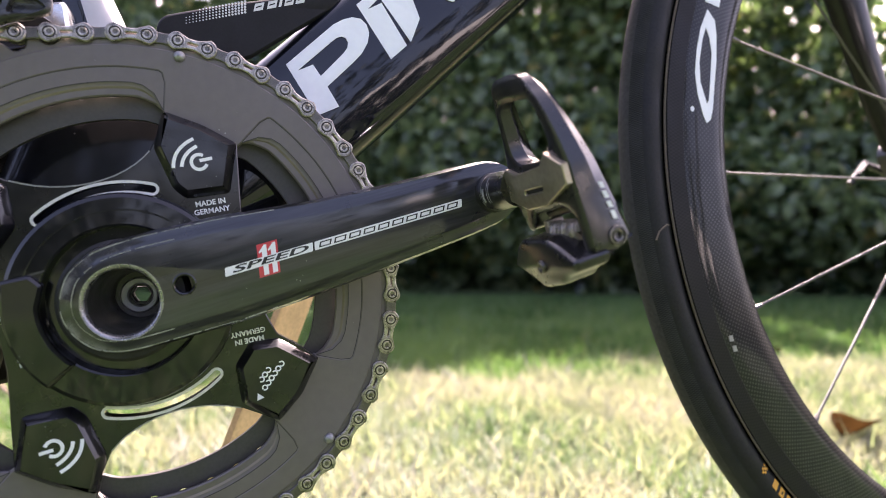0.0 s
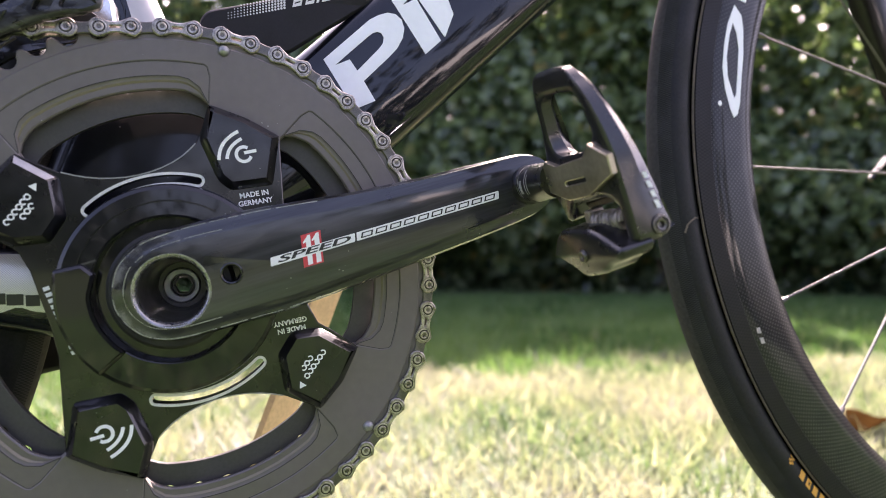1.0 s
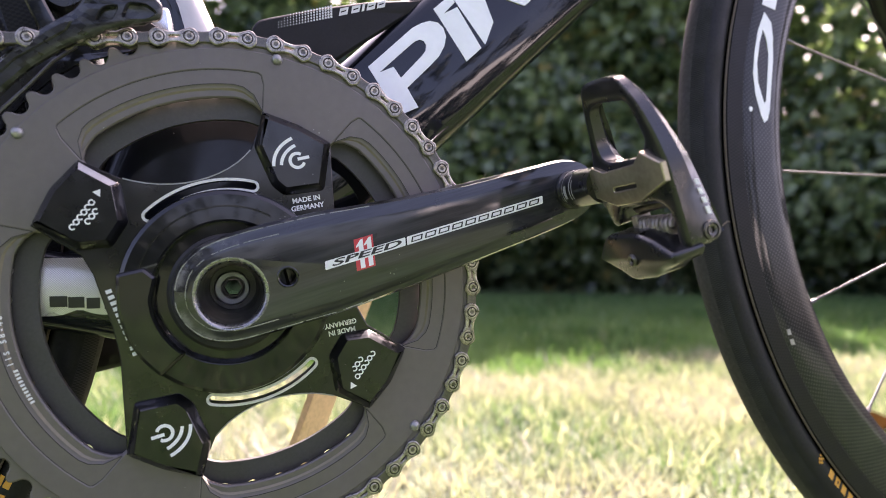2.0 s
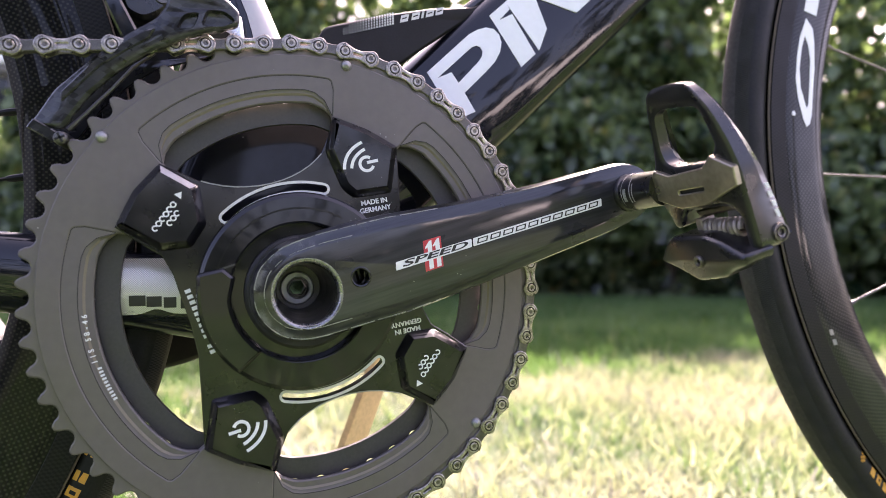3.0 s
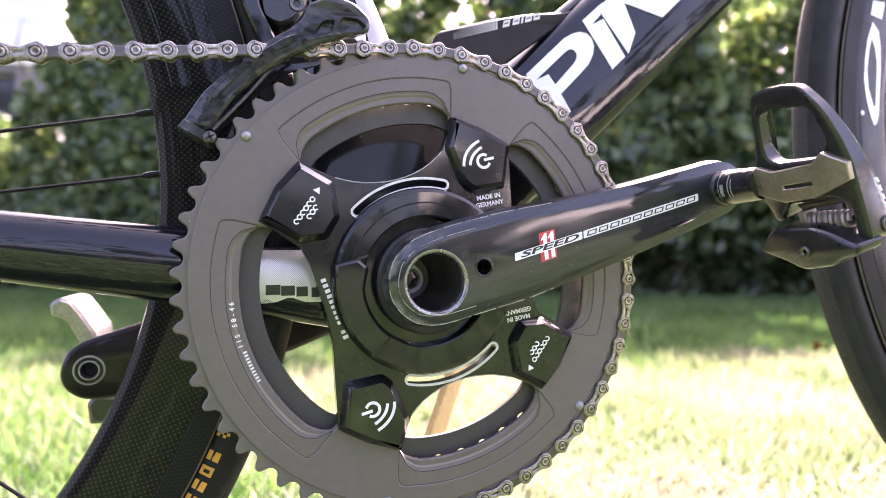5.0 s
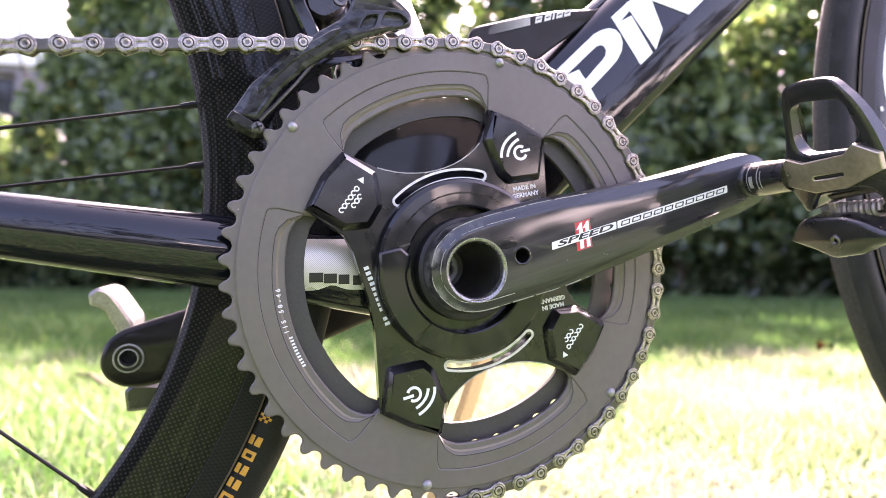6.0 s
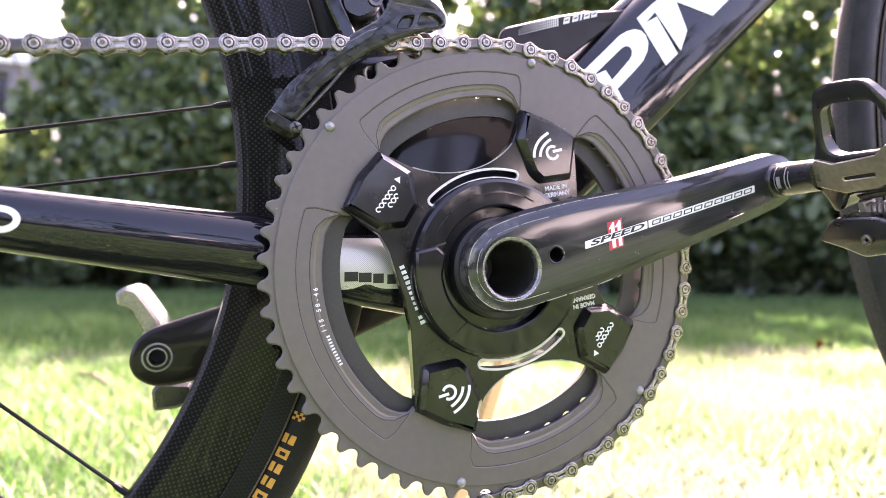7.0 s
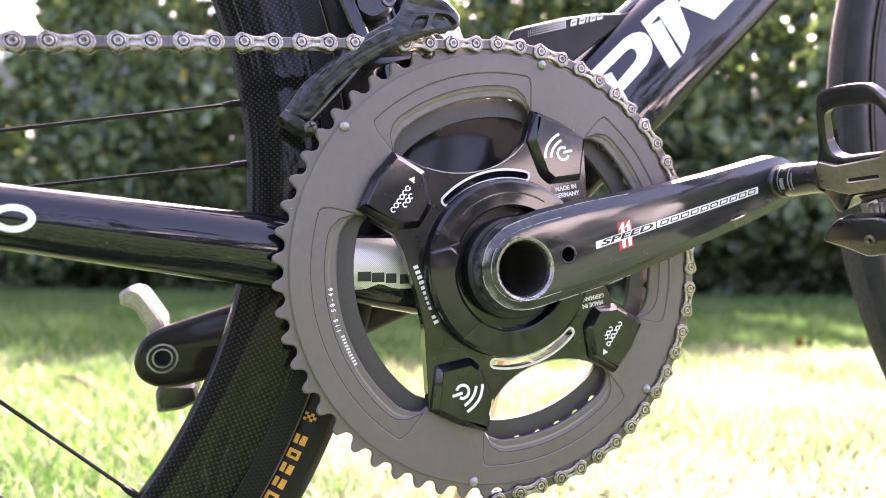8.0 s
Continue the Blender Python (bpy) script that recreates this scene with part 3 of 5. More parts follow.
def sort_blades(v, f, k):
    """Blades on the straw-coloured patch and on the greener lawn round it, whose colour is darkened for shade."""
    root = f[:, 0] // k * k
    x, y = v[root, 0], v[root, 1]
    edge = -0.10 + 0.10 * np.sin(y * 6.1) + 0.07 * np.sin(y * 17.0 + x * 5.0) + 0.06 * np.sin(x * 41.0) * np.sin(y * 37.0)
    pale = (x > edge) & (y > 0.1) & (y < 1.12 - 0.10 * x + 0.08 * np.sin(x * 7.0) + 0.05 * np.sin(x * 23.0 + y * 11.0) + 0.05 * np.sin(x * 61.0) * np.sin(y * 47.0))
    mixed = (y > 0.1) & (y < 1.6) & (np.modf(np.abs(np.sin(np.round(x * 300) * 12.9898 + np.round(y * 300) * 78.233) * 43758.5453))[0] < 0.22 - 0.08 * x)
    pale = pale | (mixed & (x < edge + 0.2))
    return f[pale], f[~pale]


blades = np.concatenate([v1, v3, v4, v2])
dry_faces, lush_faces = [], []
start = 0
for v_, f_, k_ in ((v1, f1, 5), (v3, f3, 5), (v4, f4, 3)):
    pale_f, green_f = sort_blades(v_, f_, k_)
    dry_faces.append(pale_f + start)
    lush_faces.append(green_f + start)
    start += len(v_)
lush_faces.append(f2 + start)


def used(f):
    ids, inv = np.unique(f, return_inverse=True)
    return blades[ids], inv.reshape(f.shape)


lawn = from_arrays("grass", *used(np.concatenate(dry_faces)), M_GRASS)
tagged(lawn, "short green and straw-coloured lawn grass in sun", "grass", kind="stuff")
lush = from_arrays("grass", *used(np.concatenate(lush_faces)), M_LUSH_SHADE)
tagged(lush, "deeper green lawn grass, its colour darkened for shade", "grass", kind="stuff")


# hedge: stems and a thick skin of small leaves with gaps
def leaves(count, seed, place, size0, size1):
    g = np.random.default_rng(seed)
    c = place(g, count)
    n = len(c)
    s = size0 + (size1 - size0) * g.random(n)
    d = g.normal(0, 1, (n, 3))
    d[:, 2] -= 0.5
    d /= np.linalg.norm(d, axis=1)[:, None]
    e = np.cross(d, g.normal(0, 1, (n, 3)))
    e /= np.linalg.norm(e, axis=1)[:, None]
    up = np.cross(d, e)
    L, W = s[:, None] * d, s[:, None] * 0.30 * e
    B = up * s[:, None] * 0.10
    v = np.empty((n, 6, 3), dtype=np.float32)
    v[:, 0] = c - 0.5 * L
    v[:, 1] = c - 0.15 * L + W + B
    v[:, 2] = c + 0.20 * L + W * 0.85 + B
    v[:, 3] = c + 0.5 * L
    v[:, 4] = c + 0.20 * L - W * 0.85 + B
    v[:, 5] = c - 0.15 * L - W + B
    base = np.arange(n)[:, None] * 6
    quads = np.concatenate([base + np.array([0, 1, 2, 3]), base + np.array([0, 3, 4, 5])], 0)
    return v.reshape(-1, 3), quads


def hedge_place(g, n):
    x = -2.9 + 8.6 * g.random(n)
    z = 0.10 + 4.0 * g.random(n)
    depth = g.random(n) ** 1.3
    bulge = 0.18 * np.sin(x * 2.7 + 0.6 * np.sin(z * 3)) + 0.14 * np.sin(z * 4.1 + x) + 0.10 * np.sin(x * 7.3 + z * 5.1)
    under = np.clip((0.42 - z) / 0.35, 0, 1)
    y = 4.14 - 0.63 * x + 0.10 + bulge + depth * 0.95 - 0.20 * (1 - z / 3.2) + 0.30 * under
    lump = np.sin(x * 5.2 + 1.7 * np.sin(z * 4.4)) * np.cos(z * 6.1 + 1.3 * np.sin(x * 3.3)) + 0.6 * np.sin(x * 13 + z * 9) * np.cos(z * 15 - x * 4)
    top = 3.3 - 0.75 * np.clip((x - 1.7) / 0.8, 0, 1) + 0.22 * np.sin(x * 3.1) + 0.20 * np.sin(x * 7.7 + 1.0) + 0.12 * np.sin(x * 17.0) - np.clip((-1.30 + 0.12 * np.sin(z * 7.0) + 0.08 * np.sin(z * 17.0) - x) / 0.3, 0, 1) * (2.1 + 0.3 * np.sin(x * 19) + 0.25 * np.sin(x * 7))
    fade = np.where(x < -1.3, 0.3, np.where(x < 2.0, 1.45, 1.0))
    low = 0.20 + 0.09 * np.sin(x * 6.3) + 0.06 * np.sin(x * 15.7)
    thin = np.clip((z - 0.8) / 1.2, 0, 1) * (0.10 + 0.42 * np.clip((x - 2.05) / 0.5, 0, 1))
    keep = (g.random(n) < 0.90 + (0.34 + 0.26 * np.clip(z - 0.8, 0, 1)) * lump - thin - 0.85 * np.clip((z - top + fade) / fade, 0, 1)) & (z < top) & (z > low)
    return np.stack([x, y, z], 1)[keep]


hedge = thing("hedge", "dense dark green garden hedge with light between the leaves", "hedge", place=(1.5, 3.4, 0))


def foot_place(g, n):
    """Low twiggy leaves deep under the hedge, which close its foot."""
    x = -2.9 + 8.6 * g.random(n)
    z = 0.75 * g.random(n) ** 1.2
    y = 4.14 - 0.63 * x + 0.42 + 0.08 * np.sin(x * 5.1) + 0.06 * np.sin(x * 17) + 0.8 * g.random(n)
    return np.stack([x, y, z], 1)


vh, fh = leaves(270000, 21, hedge_place, 0.055, 0.12)
vf, ff = leaves(60000, 22, foot_place, 0.06, 0.11)
fh = np.concatenate([fh, ff + len(vh)])
vh = np.concatenate([vh, vf])


foliage = from_arrays("foliage", vh, fh, M_LEAF, hedge)
foliage.matrix_parent_inverse = Matrix.Translation(-hedge.location)
tagged(foliage, "small glossy leaves", kind="stuff")
stem_rng = random.Random(5)
for i in range(26):
    x = -3.4 + 10.4 * i / 25 + stem_rng.uniform(-0.12, 0.12)
    p = Vector((x, hedge_y(x) + 0.55 + stem_rng.uniform(-0.12, 0.12), -0.03))
    pts, rad = [], []
    for k in range(9):
        pts.append(p.copy())
        rad.append(0.035 * (1 - k / 9))
        p = p + Vector((stem_rng.uniform(-0.09, 0.09), stem_rng.uniform(-0.07, 0.07), 0.29))
    part("stem", tube(pts, rad, 7), M_BARK, hedge)

# ---- the bicycle ----
bicycle = thing("bicycle", "black road racing bicycle with oversize chainrings standing on the lawn", "bicycle", place=(0, 0.048, 0.0))
MID = 48.0                        # the bicycle's middle plane, millimetres behind the outer chainring's face


# chainrings
def toothed(n, pitch_r, phase, tip, roller=3.95):
    """Outline of a sprocket: rollers lie at phase + k * 360 / n degrees."""
    out, step = [], 360.0 / n
    for k in range(n):
        a = phase + k * step
        for t in range(-80, 81, 20):
            th = radians(t)
            rr, tt = pitch_r - roller * math.cos(th), roller * math.sin(th)
            out.append((math.hypot(rr, tt), a + math.degrees(math.atan2(tt, rr))))
        h = step / 2
        out += [(tip - 0.6, a + h - 0.70), (tip, a + h - 0.30), (tip, a + h + 0.42), (tip - 0.6, a + h + 0.80)]
    return polar(out)


PHASE, STEP, PITCH_R = 80.3, 360.0 / 58, 117.3
WINDOWS = ((80.8, 136.6), (161.0, 236.6), (260.3, 316.2), (340.0, 416.7))


def window_path(a0, a1, r_mid, r_corner, ease, lead=0.0, n=22):
    """From the foot of one arm round a window to the next, as (radius, angle)."""
    p = [(85.3, a0 + lead), (r_corner, a0 + lead + ease * 0.35), (r_mid - 0.8, a0 + lead + ease * 0.7)]
    b0, b1 = a0 + lead + ease, a1 - lead - ease
    p += [(r_mid, b0 + (b1 - b0) * i / n) for i in range(n + 1)]
    p += [(r_mid - 0.8, a1 - lead - ease * 0.7), (r_corner, a1 - lead - ease * 0.35), (85.3, a1 - lead)]
    return p


def through_windows(path_of):
    out = []
    for a0, a1 in WINDOWS:
        out += [(72.0, a0 - 2.5)] + path_of(a0, a1) + [(72.0, a1 + 2.5)]
    return polar(out)


def sheet(levels, bm):
    """A skin through paths of equal length, each at its own depth."""
    rows = [[bm.verts.new(bike(x, z, d)) for x, z in path] for path, d in levels]
    for ra, rb in zip(rows, rows[1:]):
        for i in range(len(ra) - 1):
            bm.faces.new((ra[i], ra[i + 1], rb[i + 1], rb[i]))
    return bm


edge_path = lambda a0, a1: window_path(a0, a1, 89.8, 87.8, 7.0, 0.4)
groove2 = lambda a0, a1: window_path(a0, a1, 95.8, 92.0, 8.5, 0.1)
groove1 = lambda a0, a1: window_path(a0, a1, 102.3, 97.5, 2.6, 0.0)
chainring = part("outer_chainring", plate(toothed(58, PITCH_R + 0.9, PHASE + 0.4, 119.9, 3.75), [through_windows(edge_path)], 1.4, 3.6, ((0.7, 0.5),)), M_RING, bicycle, "matt grey anodised big chainring with bare teeth", smooth=28)
part("face_plate", plate(circle(112.2, 160), [through_windows(groove1)], 0.0, 1.4, ((0.55, 0.35),)), M_RING, chainring, smooth=28)
for a0, a1 in WINDOWS:
    bm = plate(offset(ccw(polar(groove1(a0, a1)) + polar(groove2(a0, a1))[::-1]), 0.02), (), 0.34, 1.4, ((0.05, 0.05),))
    g2, g3, ed = polar(groove2(a0, a1)), polar(window_path(a0, a1, 95.1, 91.4, 8.5, 0.3)), polar(edge_path(a0, a1))
    lip = [(x * 0.8 + u * 0.2, z * 0.8 + v * 0.2) for (x, z), (u, v) in zip(g3, ed)]
    sheet(((g2, 0.36), (g3, 0.75), (lip, 0.8)), bm)
    part("window_chamfer", sheet(((lip, 0.8), (ed, 3.3)), bmesh.new()), M_CHAMFER, chainring, "smooth bronze-grey machined chamfer", smooth=28)
    part("window_step", bm, M_RING, chainring, smooth=28)
    part("groove_line", ribbon(polar(groove1(a0, a1)), 0.4, 0.28, 0.45), M_GROOVE_LINE, chainring, "dark line along the machined groove")
    part("groove_line", ribbon(g2, 0.34, 0.29, 0.45), M_GROOVE_LINE, chainring)
for a in (141.1, 79.4, 321.1, 259.4):
    x, z = polar([(110.5, a)])[0]
    part("shift_pin", revolve([(0.0, 1.9), (1.3, 1.7), (2.3, 0.9), (2.6, 0.0), (2.6, -1.0)], Matrix.Translation(bike(x, z, 0)) @ Matrix.Rotation(radians(90), 4, "X") @ Matrix.Diagonal((0.001, 0.001, 0.001, 1)), 20), M_ALU, chainring, "small polished steel pin")


def along_arc(text, r, a_from, a_step, size, material, parent, label, turn=90, depth=-0.12):
    for i, ch in enumerate(text):
        if ch == " ":
            continue
        a = a_from + a_step * i
        x, z = polar([(r, a)])[0]
        part("letter", lettering(ch, size, (x, z), a + turn, depth, thick=0.15), material, parent, label if i == 0 else "")


along_arc("11S 58-46", 93.4, 197.6, -1.55, 3.1, M_WHITE_INK, chainring, "white printed size mark", turn=90 - 180)
bm = None
for i in range(10):
    a = 208.8 - 1.02 * i
    x, z = polar([(92.6, a)])[0]
    bm = plate(rot([(x - 0.85, z - 0.46), (x + 0.85, z - 0.46), (x + 0.85, z + 0.46), (x - 0.85, z + 0.46)], a, x, z), (), -0.12, 0.05, ((0, 0.02),), bm=bm)
part("maker_mark", bm, M_WHITE_INK, chainring, "white printed bars")

inner_hole = []
for a0, a1 in WINDOWS:
    inner_hole += [(70.0, a0 - 2)] + [(79.0 + min(1.5, 0.35 * min(a - a0, a1 - a)), a) for a in [a0 + (a1 - a0) * i / 20 for i in range(21)]] + [(70.0, a1 + 2)]
bm = plate(toothed(46, 93.05, -77.3, 96.2, 2.75), [polar(inner_hole)], 6.6, 9.2, ((0.2, 0.2),))
part("inner_chainring", bm, M_RING_IN, bicycle, "dark grey small chainring behind the big one")

# spider with its four arms, pads and slots
half = [(44.6, 70.2), (30.0, 77.8), (13.5, 83.3), (11.2, 73.5), (8.2, 66.0), (2.5, 59.5), (-5.8, 54.1), (-15, 50.6), (-25.3, 48.8), (-36, 48.9), (-46.7, 51.2), (-62.8, 58.3),
        (-73.8, 45.0), (-80.9, 30.0), (-71.0, 23.0), (-62.0, 17.5), (-57.4, 9.0), (-53.7, -2.8), (-49.9, -14.5), (-47.0, -28.0)]
spider_outline = half + [(-x, -z) for x, z in half]


def slot(r0, r1, a0, a1):
    e = (r1 - r0) / 2
    rm = (r0 + r1) / 2
    c0, c1 = polar([(rm, a0), (rm, a1)])
    return arc(r1, a0, a1) + [(c1[0] + e * math.cos(radians(a1 + t)), c1[1] + e * math.sin(radians(a1 + t))) for t in (30, 60, 90, 120, 150)] + arc(r0, a1, a0) + [
        (c0[0] + e * math.cos(radians(a0 + 180 + t)), c0[1] + e * math.sin(radians(a0 + 180 + t))) for t in (30, 60, 90, 120, 150)]


slots = [slot(47.6, 51.2, 79.5, 135.5), slot(47.6, 51.2, 259.5, 315.5)]
spider = part("spider", plate(spider_outline, slots + [circle(17.0, 40, -2.6, 0.6)], -2.2, 5.5, ((0.5, 0.45),), back_steps=((1.0, 1.0),)), M_BLACK, bicycle, "black four-arm power meter spider", smooth=25)
for s in slots:
    part("slot_rim", ribbon(offset(ccw(s), -0.5), 1.25, -2.45, -1.9, closed=True), M_EDGE, spider, "bright machined slot edge")
pad_a = [(-62.8, 58.3), (-73.4, 46.0), (-80.7, 30.3), (-62.5, 19.6), (-49.5, 21.0), (-43.2, 31.5), (-46.2, 48.8)]
pad_b = [(13.5, 83.3), (30.0, 77.9), (44.6, 70.2), (41.6, 47.5), (23.0, 44.5), (17.5, 49.0), (9.6, 67.0)]
for k, p in enumerate((pad_a, pad_b, [(-x, -z) for x, z in pad_a], [(-x, -z) for x, z in pad_b])):
    pad = part("arm_pad", plate(rounded(p, 1.6, 2), (), -7.2, -1.0, ((3.4, 3.2), (0.6, 1.2)), back_steps=()), M_BLACK, spider, smooth=22)
# scuffed chamfer facet; its sky reflection is put into the pale colour
worn = bmesh.new()
p, q = Vector((-62.8, 58.3)), Vector((-46.2, 48.8))
inward = Vector((-(p - q).y, (p - q).x)).normalized()
worn.faces.new([worn.verts.new(bike(v.x, v.y, d)) for v, d in ((p + inward * 0.7 + (q - p) * 0.06, -4.25), (q + inward * 0.7 - (q - p) * 0.04, -4.25), (q + inward * 3.3 - (q - p) * 0.12, -7.3), (p + inward * 3.3 + (q - p) * 0.16, -7.3))])
part("worn_sky_chamfer", worn, M_WASHER, spider, "worn chamfer, paled for its sky reflection")
# pale strips paint the highlight along the spider's window edges
rim_curve = [(8.0, 65.4), (5.6, 62.6), (2.5, 59.6), (-1.6, 56.6), (-5.8, 54.2), (-10.4, 52.2), (-15, 50.7), (-20.2, 49.5), (-25.3, 48.9), (-30.6, 48.7), (-36, 49.0), (-41.4, 49.9), (-45.6, 50.9)]
for k in (1, -1):
    part("worn_glint_edge", ribbon([(k * x, k * z) for x, z in rim_curve], 0.55, -2.3, -1.9), M_ALU, spider, "thin pale strip painting the edge highlight")

# prints on the spider
def stroke(path, width, parent, material=M_WHITE_INK, depth=-7.35, name="print_mark", label=""):
    return part(name, ribbon(path, width, depth, depth + 0.2), material, parent, label)


def curve(p, q, r, n=10):
    return [tuple(Vector(p) * (1 - t) ** 2 + Vector(q) * 2 * t * (1 - t) + Vector(r) * t * t) for t in [i / n for i in range(n + 1)]]


def emblem(sign):
    """Swept arcs and an open ring, printed on a pad."""
    flip = lambda pts: [(x * sign, z * sign) for x, z in pts]
    shapes = (curve((18.2, 57.6), (17.8, 66.0), (26.4, 70.8)), curve((21.6, 58.2), (21.8, 64.0), (27.8, 67.6)),
              [(28.8 + x, 60.6 + z) for x, z in arc(3.3, 62, 345, 16)], [(28.9, 61.2), (34.2, 62.5)])
    for k, p in enumerate(shapes):
        stroke(flip(p), 1.45, spider, label="white printed emblem" if not k else "")


def script(cx, cz, turn):
    """Two short lines of illegible white script and a small triangle."""
    for k, (x0, count, dz) in enumerate(((-8.0, 6, 1.7), (-2.6, 3, -1.7))):
        for i in range(count):
            ring = arc(1.1, 0, 345 if i % 2 else 270, 11, cx + x0 + i * 2.55, cz + dz)
            stroke(rot(ring, turn, cx, cz), 0.62, spider, label="white printed curled marks" if not (k or i) else "")
    part("print_mark", plate(rot([(cx + 8.6, cz + 0.4), (cx + 11.4, cz + 2.2), (cx + 8.6, cz + 4.0)], turn, cx, cz), (), -7.35, -7.15, ((0, 0.05),)), M_WHITE_INK, spider)


emblem(1)
emblem(-1)
script(-58.0, 35.0, 55)
script(57.5, -36.5, 235)
for word, x, z in (("MADE IN", 33.2, 43.0), ("GERMANY", 33.8, 39.4)):
    part("lettering", lettering(word, 3.3, (x, z), 10, -2.5, width=1.0), M_WHITE_INK, spider, "white printed words")
    part("lettering", lettering(word, 3.3, (49.6 - (x - 33.2), -20.0 - (z - 43.0)), 190, -2.5), M_WHITE_INK, spider, "white printed words")
for i in range(11):
    t = i / 10
    t += 0.08 * (i > 8)
    x, z = -51.3 + 9.6 * t, 1.6 - 25.4 * t
    part("print_mark", plate(rot([(x - 1.25, z - 0.85), (x + 1.25, z - 0.85), (x + 1.25, z + 0.85), (x - 1.25, z + 0.85)], 21, x, z), (), -2.42, -2.2, ((0, 0.05),)), M_WHITE_INK, spider, "white printed bars" if not i else "")

# hub cover, battery cover and crank boss
mm = Matrix.Diagonal((0.001, 0.001, 0.001, 1))
hub = part("hub_cover", revolve([(20, 3.0), (31.0, 3.0), (31.6, 9.3), (32.5, 9.8), (43.6, 9.4), (45.3, 8.4), (46.0, 6.6), (46.2, 2.0)], disc_axis(-1.6, 0.6, 0) @ mm, 96), M_HUB, bicycle, "satin black round power meter cover", smooth=25)
part("cover_seam", ribbon(arc(38.5, 62, 165, 30, -1.6, 0.6) + [(-38.0, 11.0), (-31.5, 12.5)], 0.7, -10.0, -9.4), M_BLACK, hub)
part("cover_edge", ribbon([(-45.5, 8.5), (-38.5, 11.0), (-31.0, 13.5)], 0.8, -10.1, -9.5), M_RING_IN, hub, "thin grey edge")
# flat dark plate painted in for the shaded notch
part("cover_wedge", plate([(18.0, 29.5), (38.5, 38.0), (40.5, 34.5), (32.0, 31.0)], (), -9.9, -9.0, ((0, 0.1),)), M_RECESS_SHADE, hub)
part("battery_cover", plate(rounded([(-47.2, 9.4), (-36, 12.0), (-31.0, 7.6)] + arc(31.5, 180, 236, 12, -1.6, 0.6)[1:] + arc(45.4, 232, 184, 12, -1.6, 0.6), 1.2, 2), (), -12.4, -8.5, ((1.6, 0.9), (0.4, 0.8))), M_HUB, bicycle, "raised dark grey battery cover", smooth=22)
# boss coloured near-black for the shade in the gap round the arm
part("crank_boss", revolve([(14, 12.5), (24.6, 12.4), (26.0, 11.0), (26.4, 3.0)], disc_axis(-1.2, 0.6, 0) @ mm, 80), M_RECESS_SHADE, bicycle)

# drive-side crank arm
ARM_C = -21.0
arm_outline = [(-25.2, 1.5), (-22.8, 12.5), (-13.5, 21.8), (-4.5, 25.6), (5.8, 29.0), (34.0, 36.0), (79.2, 44.4), (111.6, 52.1), (146.0, 61.2), (160.0, 64.8), (169.0, 64.6), (176.0, 60.5), (180.0, 52.0), (179.0, 43.0),
               (172.0, 35.2), (160.0, 29.8), (145.8, 24.4), (111.3, 11.9), (78.9, 0.4), (48.3, -9.9), (19.3, -17.4), (7.0, -20.6), (-1.5, -21.8), (-11.5, -20.4), (-20.0, -13.8), (-24.2, -6.5)]
arm = part("crank_arm", plate(rounded(arm_outline, 5.0, 3), [circle(14.9, 56, -0.4, 0.4), circle(3.6, 20, 23.4, 7.3)], ARM_C, -8.0,
           ((7.4, 0.12), (6.4, 0.40), (5.7, 0.75), (1.7, 3.9), (1.0, 1.1), (0.4, 1.6)), back_steps=((3.0, 3.0),), hole_k=0.06), M_CRANK, bicycle, "glossy dark carbon crank arm with scuffed edges", smooth=40)
M_WORN = mat("bare_worn_edge", (0.30, 0.298, 0.295), 0.32, 0.75, vary=0.5, scale=240)
wear_rng = random.Random(17)


def worn_crest(inset, depth, x_most, wide):
    """Short bright rubbed strokes along one crest of the arm's outline."""
    loop = offset(ccw(rounded(arm_outline, 5.0, 3)), inset)
    fine = []
    for p, q in zip(loop, loop[1:] + loop[:1]):
        k = max(1, int(math.hypot(q[0] - p[0], q[1] - p[1]) / 0.7))
        fine += [(p[0] + (q[0] - p[0]) * i / k, p[1] + (q[1] - p[1]) * i / k) for i in range(k)]
    bm = bmesh.new()
    i = 0
    while i < len(fine) - 4:
        n = wear_rng.randint(3, 16)
        run = [p for p in fine[i:i + n] if p[0] < x_most]
        if len(run) > 2:
            ribbon(run, wide * wear_rng.uniform(0.5, 1.3), depth - 0.10, depth + 0.25, bm=bm)
        i += n - 1 + (wear_rng.randint(1, 4) if wear_rng.random() < 0.6 else 0)
    return bm


# rubbed wear on the crests, pale enough to carry their highlights too
part("worn_glint_edge", worn_crest(1.75, -19.75, 62.0, 0.42), M_WORN, arm, "rubbed bright outer edge")
part("worn_glint_edge", worn_crest(6.0, -20.70, 20.0, 0.30), M_WORN, arm, "rubbed bright inner edge")
part("bore_ring", revolve([(15.9, 20.9), (15.75, 21.15), (15.2, 21.15), (14.6, 20.8), (14.0, 20.1), (13.75, 19.2), (13.6, 17.0)], disc_axis(-0.4, 0.4, 0) @ mm, 64), M_BORE_LIP, arm, "worn bright bore edge")
part("bore_wall", revolve([(13.6, 17.2), (13.0, 0.0), (12.2, -10.0), (11.5, -20.0), (11.3, -33.0), (8.2, -33.2)], disc_axis(-0.6, 0.3, 0) @ mm, 56), M_BORE, arm, "dark machined bore")
part("axle_washer", plate(circle(8.7, 40, -1.1, -0.1), [circle(5.2, 32, -0.6, 0.0)], 31.0, 37.0, ((0.7, 0.5),)), M_WASHER, arm, "pale grey axle washer")
